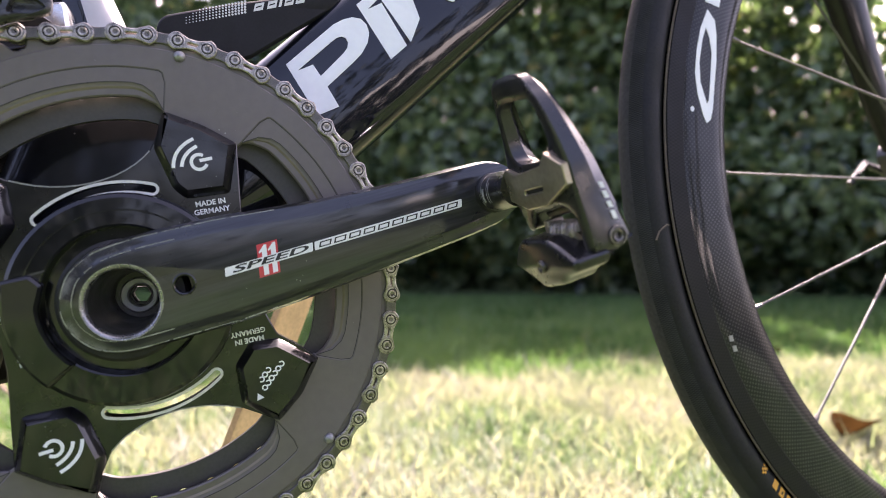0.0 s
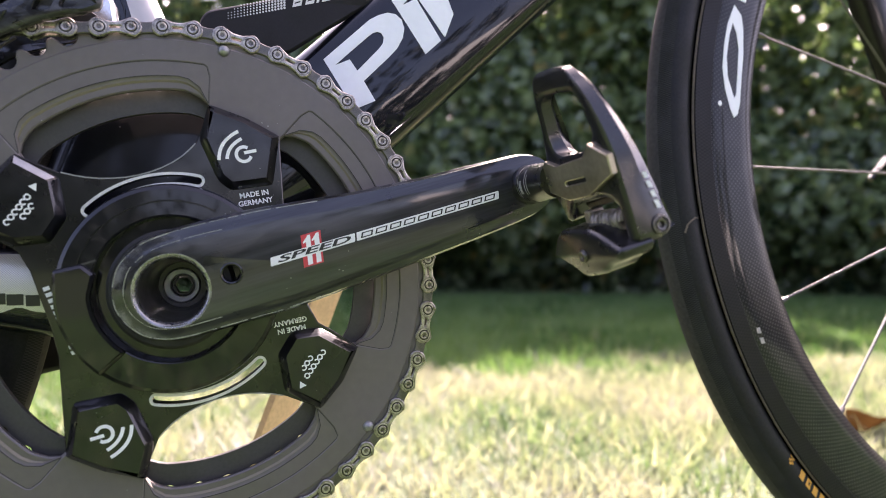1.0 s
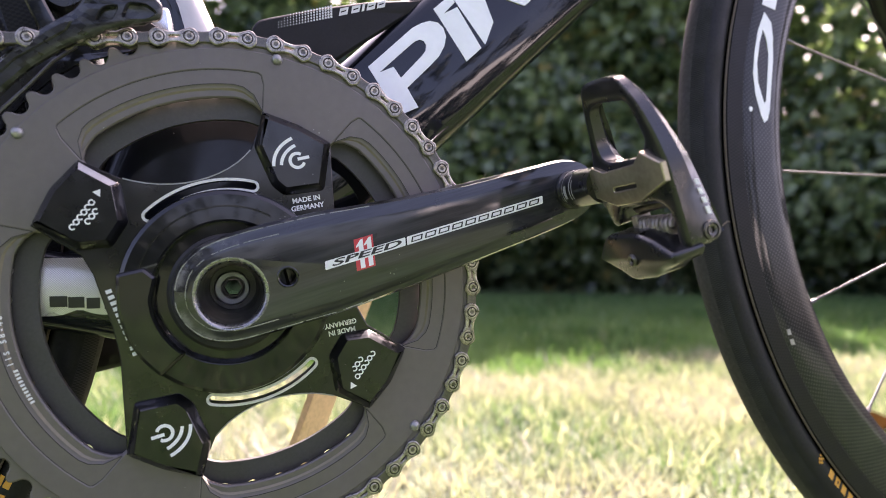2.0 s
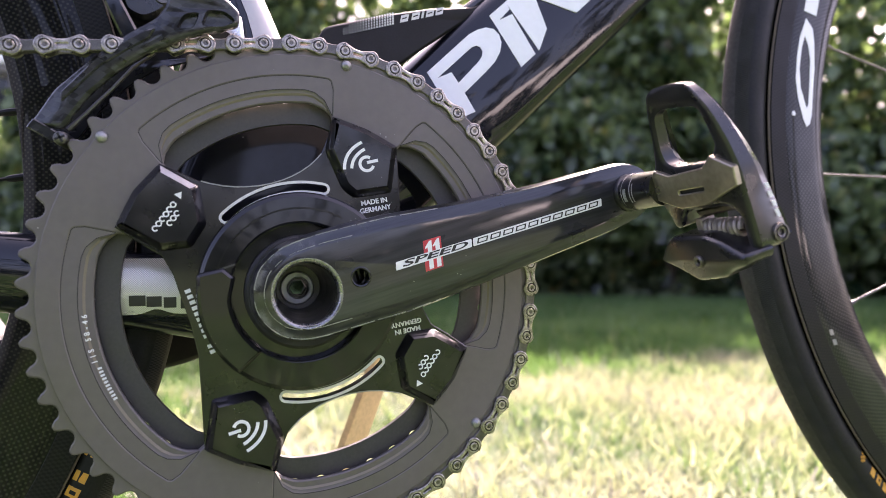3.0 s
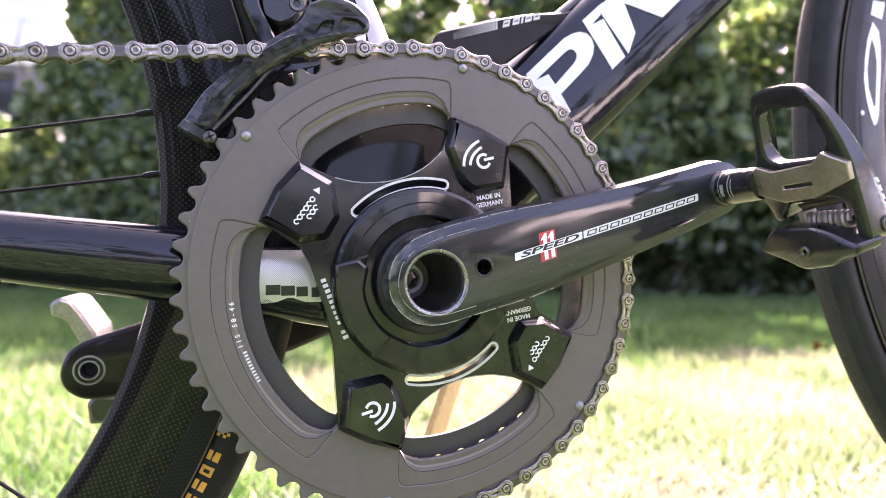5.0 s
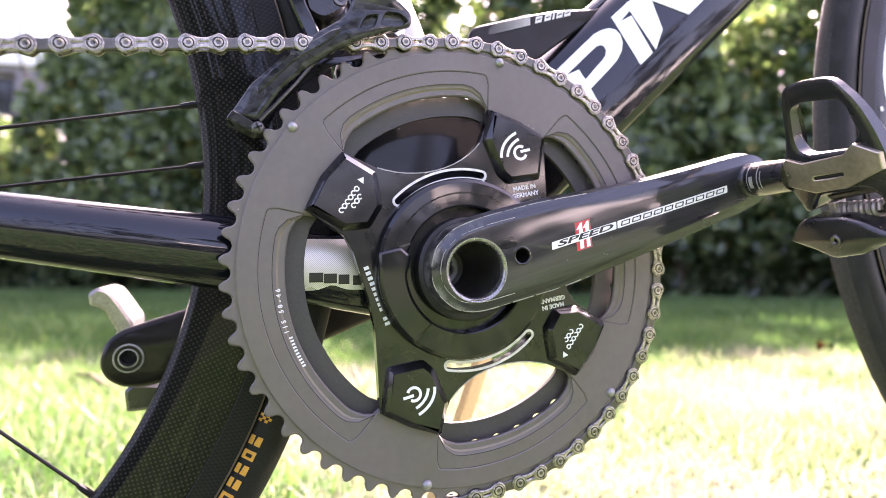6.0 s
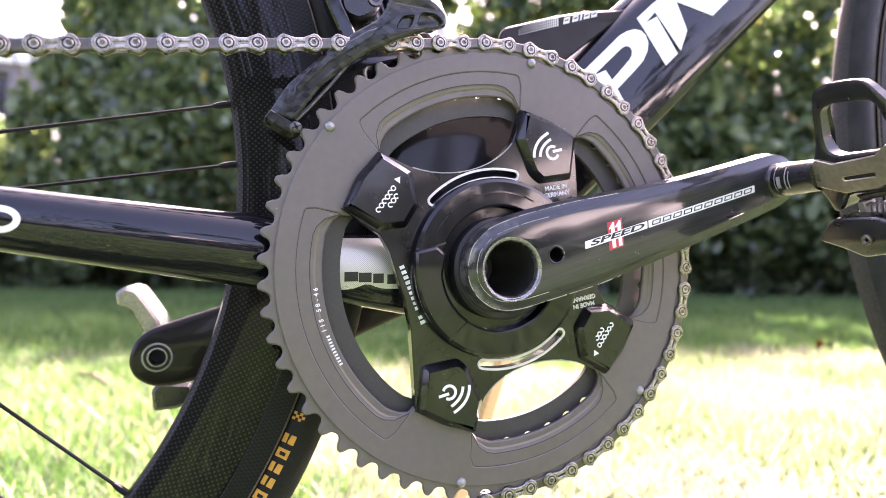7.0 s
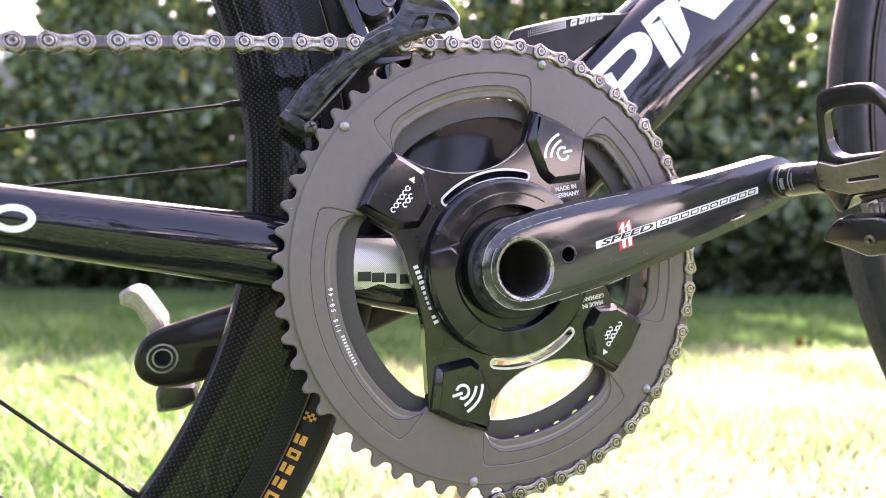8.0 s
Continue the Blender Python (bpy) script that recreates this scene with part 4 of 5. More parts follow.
part("axle_bolt", plate(circle(5.6, 36, -0.6, 0.0), [circle(4.3, 6, -0.6, 0.0)], 35.0, 41.0, ((0.6, 0.6),), hole_k=0.5), M_BORE, arm, "dark hollow axle bolt")
part("hole_ring", revolve([(3.4, 19.0), (3.7, 21.1), (4.3, 21.3), (4.8, 21.0)], disc_axis(23.4, 7.3, 0) @ mm, 28), M_BLACK, arm)

# decal on the arm: two white frames, letters, a red block
A_ANG = 16.3


def on_arm(s, t):
    """Along and across the decal line."""
    c, n = math.cos(radians(A_ANG)), math.sin(radians(A_ANG))
    return (39.6 + s * c - t * n, 11.9 + s * n + t * c)


def arm_box(s0, s1, t0, t1, lean=0.9):
    return [on_arm(s0 - lean * 0.5, t0), on_arm(s1 - lean * 0.5, t0), on_arm(s1 + lean * 0.5, t1), on_arm(s0 + lean * 0.5, t1)]


D = ARM_C - 0.10
part("red_block", plate(arm_box(14.3, 23.3, -6.6, 7.6, 2.6), (), D, D + 0.3, ((0, 0.05),)), M_RED, arm, "red decal block")
for s0 in (15.4, 19.3):
    one = [(0.9, -6.0), (3.1, -6.0), (3.1, 6.9), (2.0, 6.9), (-0.4, 4.3), (-0.2, 3.7), (0.9, 4.2)]
    part("numeral", plate([on_arm(s0 + s + 2.6 * (t - 0.5) / 14.2, t) for s, t in one], (), D - 0.06, D + 0.1, ((0, 0.03),)), M_WHITE_INK, arm, "white figure one")
for s0, s1 in ((0.0, 38.6), (39.4, 111.8)):
    box = arm_box(s0, s1, -1.9, 1.9)
    part("decal_field", plate(rounded(box, 0.5, 2), (), D - 0.12, D + 0.2, ((0, 0.05),)), M_WHITE_INK, arm, "white decal field")
part("lettering", lettering("SPEED", 3.9, on_arm(19.3, 0.0), A_ANG, D - 0.22, shear=0.25, width=3.15, thick=0.12), M_INK, arm, "black printed word")
for i in range(10):
    s0 = 41.6 + 6.95 * i
    shape = arm_box(s0, s0 + 5.5, -1.2, 1.2, 1.2)
    inner = arm_box(s0 + 0.75, s0 + 4.75, -0.72, 0.72, 0.7)
    part("decal_mark", plate(shape, [inner], D - 0.22, D - 0.10, ((0, 0.02),)), M_INK, arm, "black printed outline bars" if not i else "")

# chain: outer and inner links round the ring and back to the rear
PITCH = 12.7


def peanut(r, waist):
    out = []
    for a in range(100, 261, 20):
        out.append((r * math.cos(radians(a)), r * math.sin(radians(a))))
    out += [(PITCH * 0.33, -waist), (PITCH * 0.5, -waist * 0.94), (PITCH * 0.67, -waist)]
    for a in range(-80, 81, 20):
        out.append((PITCH + r * math.cos(radians(a)), r * math.sin(radians(a))))
    out += [(PITCH * 0.67, waist), (PITCH * 0.5, waist * 0.94), (PITCH * 0.33, waist)]
    return out


def local(a, b, c):
    return Vector((a / 1000, c / 1000, b / 1000))


def link_mesh(outer):
    bm = bmesh.new()
    r, w, c0, c1 = (4.35, 2.5, -2.95, -1.95) if outer else (4.0, 2.6, -1.85, -0.95)
    hole = [rounded([(PITCH / 2 - 2.3, -0.45), (PITCH / 2 + 2.3, -0.45), (PITCH / 2 + 2.3, 0.45), (PITCH / 2 - 2.3, 0.45)], 0.4, 2)] if outer else []
    plate(peanut(r, w), hole, c0, c1, ((0.45, 0.3),), at=local, bm=bm)
    plate(peanut(r, w), hole, -c1, -c0, ((0.2, 0.2),), at=local, bm=bm)
    for x in (0.0, PITCH):
        m = Matrix.Translation((x / 1000, 0, 0)) @ Matrix.Rotation(radians(90), 4, "X") @ mm
        if outer:
            revolve([(0.0, 3.1), (0.9, 3.15), (1.1, 3.45), (1.75, 3.5), (1.95, 3.3), (1.95, 3.02), (2.35, 3.02), (2.55, 3.2), (2.9, 3.2), (3.1, 2.9)], m, 20, bm)
            revolve([(1.9, 3.0), (1.9, -3.3), (0.0, -3.4)], m, 12, bm)
        else:
            revolve([(3.85, 1.0), (3.85, -1.0)], m, 16, bm)
    return bm


def link_proto(name, outer):
    ob = part(name, link_mesh(outer), M_LINK if outer else M_STEEL_D, bicycle, "worn nickel chain link" if outer else "darker inner chain link", smooth=30)
    return ob


pins = []
for k in range(-26, 3):                               # round the front of the ring, from the bottom up
    a = PHASE + STEP * k
    pins.append((*polar([(PITCH_R, a)])[0], 2.4))
last = Vector(pins[-1][:2])
slope = radians(186.05)
for k in range(1, 27):                                # upper run towards the rear
    q = last + Vector((math.cos(slope), math.sin(slope))) * PITCH * k
    pins.append((q.x, q.y, 2.4 - min(6.0, k * 0.45)))
first = Vector(pins[0][:2])
lower = [(first.x - PITCH * 0.985 * k, first.y - PITCH * 0.174 * k, 2.4 - min(5.0, 0.3 * k)) for k in range(1, 20)]
pins = lower[::-1] + pins
outer_link, inner_link = None, None
for i, (p, q) in enumerate(zip(pins, pins[1:])):
    k = i - len(lower) - 26                           # link from pin k to pin k + 1
    outer = (k % 2) != 0
    d = Vector((q[0] - p[0], q[1] - p[1]))
    m = Matrix.Translation(bike(*p)) @ Matrix.Rotation(-math.atan2(d.y, d.x), 4, "Y") @ Matrix.Rotation(math.atan2(q[2] - p[2], d.length), 4, "Z")
    if outer and outer_link is None:
        ob = outer_link = link_proto("outer_link", True)
    elif not outer and inner_link is None:
        ob = inner_link = link_proto("inner_link", False)
    else:
        ob = (outer_link if outer else inner_link).copy()
        scene.collection.objects.link(ob)
    ob.matrix_basis = m

# frame
def stay(sections, k=20):
    """Sections: (x, z, middle across, half height, half width) in millimetres."""
    rows = []
    for x, z, c, h, w in sections:
        rows.append([bike(x, z + h * math.copysign(abs(math.sin(t)) ** 0.95, math.sin(t)), c + w * math.copysign(abs(math.cos(t)) ** 0.95, math.cos(t))) for t in [2 * math.pi * i / k for i in range(k)]])
    return loft(rows)


chainstay = part("chainstay", stay([(-20, -2, 25, 22, 10), (-45, -3.5, 22.0, 20.5, 10), (-75, 0.6, 22.0, 18.3, 10), (-115, 9.0, 19.0, 18.6, 11), (-175, 17.4, 5.0, 15.6, 11), (-226, 24.5, -2.0, 13.4, 10), (-300, 35, -8.0, 11, 8), (-388, 47, -11, 10, 5)]), M_PAINT, bicycle, "glossy black chainstay with a white ring mark")
part("chainstay", stay([(-20, -2, 71, 22, 10), (-75, 0.6, 77, 18, 10), (-175, 17.4, 91, 15.6, 11), (-300, 35, 104, 11, 8), (-388, 47, 107, 10, 5)]), M_PAINT, bicycle)


def stay_skin(x, z, lift):
    """A point on the near face of the drive-side chainstay."""
    xs_ = [-388, -300, -226, -175, -115, -75, -45, -20]
    zc = float(np.interp(x, xs_, [47, 35, 24.5, 17.4, 9.0, 0.6, -3.5, -2]))
    hh = float(np.interp(x, xs_, [10, 11, 13.4, 15.6, 18.6, 18.3, 20.5, 22]))
    cc = float(np.interp(x, xs_, [-11, -8, -2, 5, 19.0, 22.0, 22.0, 25]))
    ww = float(np.interp(x, xs_, [5, 8, 10, 11, 11, 10, 10, 10]))
    s = max(-0.96, min(0.96, (z - zc) / hh))
    z = zc + s * hh
    t = math.asin(math.copysign(abs(s) ** (1 / 0.95), s))
    return bike(x, z, cc - ww * abs(math.cos(t)) ** 0.95 - lift)


def skin_patch(x0, x1, z0, z1, lift=0.25, nx=16, nz=10, edge=None):
    bm = bmesh.new()
    rows = []
    for i in range(nx + 1):
        x = x0 + (x1 - x0) * i / nx
        lo = z0 + (edge(x) if edge else 0)
        rows.append([bm.verts.new(stay_skin(x, lo + (z1 - lo) * j / nz, lift)) for j in range(nz + 1)])
    for a, b in zip(rows, rows[1:]):
        for j in range(nz):
            bm.faces.new((a[j], a[j + 1], b[j + 1], b[j]))
    return bm


film = part("stay_film", skin_patch(-100, -34, -8.5, 16.2, 0.3, 24, 10, edge=lambda x: -1.2 + 2.6 * math.exp(-((x + 66) / 5) ** 2)), M_CLOTH, bicycle, "silver woven protector film on the chainstay")
for i, w in enumerate((7.0, 6.5, 5.5, 5.5)):
    x = -77.5 + 7.3 * i
    part("print_mark", skin_patch(x, x + w, -5.6 - 0.55 * i, -0.7 - 0.55 * i, 0.5, 4, 3), M_INK, film)
bm = bmesh.new()
uo = [(-219.0 + 7.6 * math.cos(2 * math.pi * i / 40), 23.3 + 5.6 * math.sin(2 * math.pi * i / 40)) for i in range(40)]
ui = [(-219.0 + 5.0 * math.cos(2 * math.pi * i / 40), 23.3 + 3.0 * math.sin(2 * math.pi * i / 40)) for i in range(40)]
ro, ri = [bm.verts.new(stay_skin(x, z, 0.3)) for x, z in uo], [bm.verts.new(stay_skin(x, z, 0.3)) for x, z in ui]
for i in range(40):
    bm.faces.new((ro[i], ro[(i + 1) % 40], ri[(i + 1) % 40], ri[i]))
part("ring_mark", bm, M_WHITE, chainstay, "white painted oval ring")
part("bottom_bracket_shell", revolve([(20.5, -12), (24.5, -13), (25.5, -16), (25.5, -80), (24, -83), (20.5, -84)], disc_axis(0.8, 0.6, 0) @ mm, 48), M_PAINT, bicycle)
part("bracket_body", plate(rounded([(-60, 16), (-66, 44), (-52, 84), (-34, 112), (4, 112), (44, 96), (60, 72), (40, 34), (28, 20)] + arc(17, 48, 172, 12, 0.8, 0.6) + [(-40, -4), (-54, -2)], 6, 3), (), 27.0, 69.0, ((15.0, 1.5), (9.0, 3.0), (4.0, 4.5), (1.0, 5.0)), back_steps=((6.0, 6.0),)), M_SHELL, bicycle, "glossy black junction of the frame tubes", smooth=60)

TUBE_D, TUBE_N = (0.737, 0.676), (-0.676, 0.737)      # along and across the down tube, in the bicycle's plane
TUBE_SECTION = [(52, MID), (51, MID - 8), (48.0, MID - 14.5), (44, MID - 18.0), (36, MID - 19.8), (22, MID - 21.6), (9, MID - 22.9), (5, MID - 23.0), (-10, MID - 22.6), (-14.5, MID - 21.0), (-17.5, MID - 16.5), (-19.5, MID - 8), (-20, MID)]
TUBE_SECTION += [(n, 2 * MID - c) for n, c in TUBE_SECTION[-2:0:-1]]


def tube_point(s, n, c):
    return bike(s * TUBE_D[0] + n * TUBE_N[0], s * TUBE_D[1] + n * TUBE_N[1], c)


down_tube = part("down_tube", loft([[tube_point(s, n * k + 15.5 * (1 - k), MID + (c - MID) * k) for n, c in TUBE_SECTION] for s, k in ((12, 0.8), (60, 0.98), (150, 1.0), (300, 0.98), (430, 0.95))]), M_PAINT, bicycle, "glossy black aero down tube with white block marks", smooth=50)


def tube_face(x, z, lift):
    """The flat near flank of the down tube."""
    n = x * TUBE_N[0] + z * TUBE_N[1]
    c = float(np.interp(n, [-17.5, -14.5, -10, 5, 9, 22, 36, 44, 48], [31.5, 27, 25.4, 25, 25.1, 26.4, 28.2, 30, 33.5]))
    return bike(x, z, c + lift)


def tube_plate(pts, holes=(), name="white_mark", label=""):
    return part(name, plate(pts, holes, -0.5, 0.3, ((0.05, 0.05),), at=lambda a, b, c: tube_face(a, b, c)), M_WHITE, down_tube, label)


tube_plate([(68.9, 116.8), (93.5, 140.0), (98.6, 143.0), (103.3, 144.5), (107.7, 143.9), (110.8, 141.0), (112.1, 136.4), (111.1, 130.9), (107.9, 124.9), (103.2, 119.7), (89.7, 106.2), (95.6, 95.9), (84.3, 90.6)],
           [[(74.7, 113.8), (92.5, 130.5), (95.0, 132.6), (97.5, 133.5), (99.6, 132.8), (100.8, 130.6), (100.4, 127.6), (98.5, 124.7), (86.4, 111.6), (82.5, 117.5)]], label="white painted looped block")
tube_plate([(105.7, 151.7), (115.7, 160.7), (117.8, 156.2), (111.5, 149.4), (119.1, 153.6), (132.3, 131.1), (123.5, 122.9)], label="white painted slanted bar")
tube_plate(rounded([(115.4, 160.8), (131.0, 172.0), (139.8, 146.5), (134.6, 133.0)], 0.8, 2), label="white painted slanted bar")
tube_plate(rounded([(131.5, 165.0), (158.8, 157.4), (200.0, 196.0), (178.0, 205.0)], 0.8, 2), label="white painted slanted block")


def seat_section(z, front, rear, half):
    pts = []
    for i in range(24):
        t = 2 * math.pi * i / 24
        x = (front + rear) / 2 + (front - rear) / 2 * math.copysign(abs(math.cos(t)) ** 0.8, math.cos(t))
        pts.append(bike(x, z, MID + half * math.copysign(abs(math.sin(t)) ** 0.8, math.sin(t))))
    return pts


SEAT = ((20, 22, -34, 20), (70, 12, -50, 18), (110, 1, -60, 17), (135, -9, -52, 16.5), (160, -20, -60, 16), (220, -38, -90, 16), (300, -62, -116, 16))
seat_tube = part("seat_tube", loft([seat_section(*s) for s in SEAT]), M_PAINT, bicycle, "black aero seat tube with a white front edge")
bm = bmesh.new()
rows = []
for z in range(100, 301, 10):
    f, r, h = [float(np.interp(z, [s[0] for s in SEAT], [s[k] for s in SEAT])) for k in (1, 2, 3)]
    row = []
    for i in range(-7, 8):
        t = math.pi / 2 * i / 8.2
        x = (f + r) / 2 + (f - r) / 2 * abs(math.cos(t)) ** 0.8 + 0.5
        row.append(bm.verts.new(bike(x, z, MID + (h + 0.5) * math.copysign(abs(math.sin(t)) ** 0.8, math.sin(t)))))
    rows.append(row)
for a, b in zip(rows, rows[1:]):
    for j in range(len(a) - 1):
        bm.faces.new((a[j], a[j + 1], b[j + 1], b[j]))
part("white_front", bm, M_PEARL, seat_tube, "pearl white painted front of the seat tube")

# ---- wheels ----
def wheel_pose(x, y, z, psi, lean):
    """Local x ahead, local y up, local z towards the drive side."""
    d = Vector((math.cos(radians(psi)), math.sin(radians(psi)), 0))
    n = Vector((math.sin(radians(psi)), -math.cos(radians(psi)), 0))
    u = Vector((0, 0, 1)) * math.cos(radians(lean)) - n * math.sin(radians(lean))
    n2 = n * math.cos(radians(lean)) + Vector((0, 0, 1)) * math.sin(radians(lean))
    m = Matrix((d, u, n2)).transposed().to_4x4()
    m.translation = (x, y, z)
    return m


M_DUSTY = mat("dusty_rubber", (0.032, 0.031, 0.030), 0.75, vary=0.4, scale=50, bump=0.08, bump_scale=1200, spec=0.3)
RIM_R = [262.5, 263.5, 268, 277, 290, 300.5, 301.2, 306.5, 307.0, 313.0]
RIM_C = [3.5, 6.5, 9.4, 11.0, 12.2, 12.9, 12.5, 12.6, 12.9, 12.9]


def rim_face(r):
    return float(np.interp(r, RIM_R, RIM_C))


def build_wheel(name, label, m, rim_mat, spoke_mat, spokes, hub_r, flange, nipple_mat):
    wheel = part(name, revolve([(313 / 1000, -0.0095)] + [(r / 1000, -c / 1000) for r, c in list(zip(RIM_R, RIM_C))[5::-1]] + [(r / 1000, c / 1000) for r, c in list(zip(RIM_R, RIM_C))[:6]] + [(0.313, 0.0095)], m, 240), rim_mat, bicycle, label, smooth=30)
    for s in (1, -1):
        part("brake_track", revolve([(0.3006, s * 0.0126), (0.3012, s * 0.0131), (0.3130, s * 0.0131), (0.3136, s * 0.0110)], m, 240), M_TRACK, wheel)
        part("casing_thread", revolve([(0.3128, s * 0.0118), (0.3134, s * 0.0123), (0.3140, s * 0.0121), (0.3142, s * 0.0112)], m, 240), M_TAN, wheel, "thin tan casing line")
    cs = [(322.6 + 13.2 * math.cos(radians(a)), 12.6 * math.sin(radians(a))) for a in range(-128, 129, 8)]
    part("tyre", revolve([(r / 1000, c / 1000) for r, c in cs], m, 240), M_RUBBER, wheel, "worn black road tyre", smooth=60)
    for name, lo, hi, stuff_ in (("tread", -24, 24, M_DUSTY), ("tread_shoulder", 24, 60, M_TREAD), ("tread_shoulder", -60, -24, M_TREAD)):
        tr = [(322.6 + 13.35 * math.cos(radians(lo + (hi - lo) * i / 8)), 12.75 * math.sin(radians(lo + (hi - lo) * i / 8))) for i in range(9)]
        part(name, revolve([(r / 1000, c / 1000) for r, c in tr], m, 240), stuff_, wheel, "smooth dusty tread" if name == "tread" else "finely ribbed tyre shoulder", smooth=60)
    part("hub", revolve([(0.004, 0.048), (0.009, 0.047), (0.010, 0.040), (0.026, 0.036), (0.026, 0.033), (0.012, 0.026), (0.011, -0.026), (0.026, -0.033), (0.026, -0.036), (0.010, -0.040), (0.009, -0.047), (0.004, -0.048)], m, 40), M_PLASTIC, wheel)
    for a, off, side in spokes:
        tip = m @ Vector((0.2632 * math.cos(radians(a)), 0.2632 * math.sin(radians(a)), 0.0005 * side))
        root = m @ Vector((hub_r * math.cos(radians(a + off)), hub_r * math.sin(radians(a + off)), flange * side))
        d = (root - tip).normalized()
        part("spoke", tube([tip, tip + d * 0.03, root], [0.00095, 0.0009, 0.0011], 6), spoke_mat, wheel)
        part("nipple", tube([tip - d * 0.004, tip + d * 0.006, tip + d * 0.009], [0.0019, 0.0018, 0.0013], 8), nipple_mat, wheel)
    return wheel


M_SPOKE = mat("bare_steel_spoke", (0.12, 0.117, 0.115), 0.45, 0.9, vary=0.1, scale=100)
M_SPOKE_B = mat("black_steel_spoke", (0.008, 0.008, 0.009), 0.45, 0.0, spec=0.15, vary=0.2, scale=100)
front_m = wheel_pose(0.603, 0.039, 0.347, 2.1, 4.1)
rear_m = wheel_pose(-0.391, 0.048, 0.317, 0, 0)
front_wheel = build_wheel("front_wheel", "deep carbon front wheel", front_m, M_RIM, M_SPOKE, [(181.7 + 20 * k, 0, 1 if k % 2 else -1) for k in range(18)], 0.026, 0.034, M_STEEL_D)
rear_wheel = build_wheel("rear_wheel", "deep glossy carbon rear wheel", rear_m, M_RIM_R, M_SPOKE_B, [(8.9, -26, 1), (2.0, -77, -1)] + [(5.4 - 46.1 * k + d, o, s) for k in range(1, 8) for d, o, s in ((3.5, 85, 1), (-3.5, -85, -1))], 0.028, 0.02, M_SPOKE_B)


def wheel_plate(m, pts, holes=(), lift=0.35, face=rim_face):
    """Flat print on a wheel's near face; pts are (radius, angle)."""
    def at(a, b, c):
        r = math.hypot(a, b)
        return m @ Vector((a / 1000, b / 1000, (face(r) - c) / 1000))
    return plate(polar(pts), [polar(h) for h in holes], -lift, 0.3, ((0, 0.05),), at=at)


logo = [(291.5, 161.4), (284, 162.2), (280.3, 164.0), (277.2, 167.4), (276.8, 171.0), (277.2, 174.0), (279.0, 175.4), (282.0, 175.9), (285.0, 175.0), (290.5, 172.4), (293.6, 169.9), (294.2, 167.0), (293.9, 164.2)]
logo_hole = [(290.0, 163.7), (285.5, 164.8), (281.9, 166.6), (280.6, 170.0), (280.6, 172.8), (282.2, 173.4), (288.6, 170.9), (291.0, 168.4), (291.0, 165.5)]
part("ring_mark", wheel_plate(front_m, logo, [logo_hole]), M_WHITE, front_wheel, "white printed long hexagonal ring")
part("ring_mark", wheel_plate(front_m, [(295.0, 158.5), (284.0, 157.5), (283.0, 160.2), (294.6, 160.6)]), M_WHITE, front_wheel)
part("dot_mark", wheel_plate(front_m, [(294.0 + 1.5 * math.cos(radians(t)), 174.5 + 0.33 * math.sin(radians(t))) for t in range(0, 360, 30)]), M_WHITE, front_wheel)
for r0, a0 in ((294.6, 202.1), (295.0, 203.4)):
    part("label_mark", wheel_plate(front_m, [(r0 - 0.6, a0 + 0.1), (r0 + 2.4, a0 - 0.1), (r0 + 2.8, a0 + 0.6), (r0 - 0.2, a0 + 0.8)]), M_ALU, front_wheel)


def tyre_face(r):
    t = max(-1.0, min(1.0, (r - 322.6) / 13.2))
    return 12.6 * math.sqrt(max(0.0, 1 - t * t))


def tyre_marks(m, wheel, a0, step, n, r0, r1, flag_at):
    for i in range(n):
        a = a0 + step * i
        part("print_mark", wheel_plate(m, [(r0, a), (r1, a), (r1, a + step * 0.62), (r0, a + step * 0.62)], [[(r0 + 1.6, a + step * 0.2), (r1 - 1.6, a + step * 0.2), (r1 - 1.6, a + step * 0.45), (r0 + 1.6, a + step * 0.45)]] if i % 3 == 1 else (), 0.4, tyre_face), M_ORANGE, wheel, "orange printed bars" if not i else "")
    k = 0
    for i in range(3):
        for j in range(4):
            if (i + j) % 2 == 0:
                a, r = flag_at + 0.26 * i * (1 if step > 0 else -1) * -1, r0 + (r1 - r0) * j / 4
                part("print_mark", wheel_plate(m, [(r, a), (r + (r1 - r0) / 4, a), (r + (r1 - r0) / 4, a + 0.26), (r, a + 0.26)], (), 0.4, tyre_face), M_ORANGE, wheel)


tyre_marks(rear_m, rear_wheel, 335.2, -1.42, 9, 315.3, 321.6, 336.6)
tyre_marks(front_m, front_wheel, 219.4, 1.3, 8, 316.0, 321.6, 217.6)
# scuffs on the front tyre
part("scuff", ribbon([(r * math.cos(radians(a)), r * math.sin(radians(a))) for r, a in ((328.0, 189.2), (325.5, 188.4), (323.0, 188.1), (319, 187.8), (316.0, 187.9))], 0.9, -0.45, 0.1,
     at=lambda a, b, c: front_m @ Vector((a / 1000, b / 1000, (tyre_face(math.hypot(a, b)) - c) / 1000))), M_TAN, front_wheel, "pale scratch in the rubber")

# fork, seen past the spokes
M_FORK = mat("dark_lacquered_carbon", (0.008, 0.0065, 0.006), 0.4, spec=0.15, coat=0.3, coat_rough=0.06, vary=0.3, scale=20)


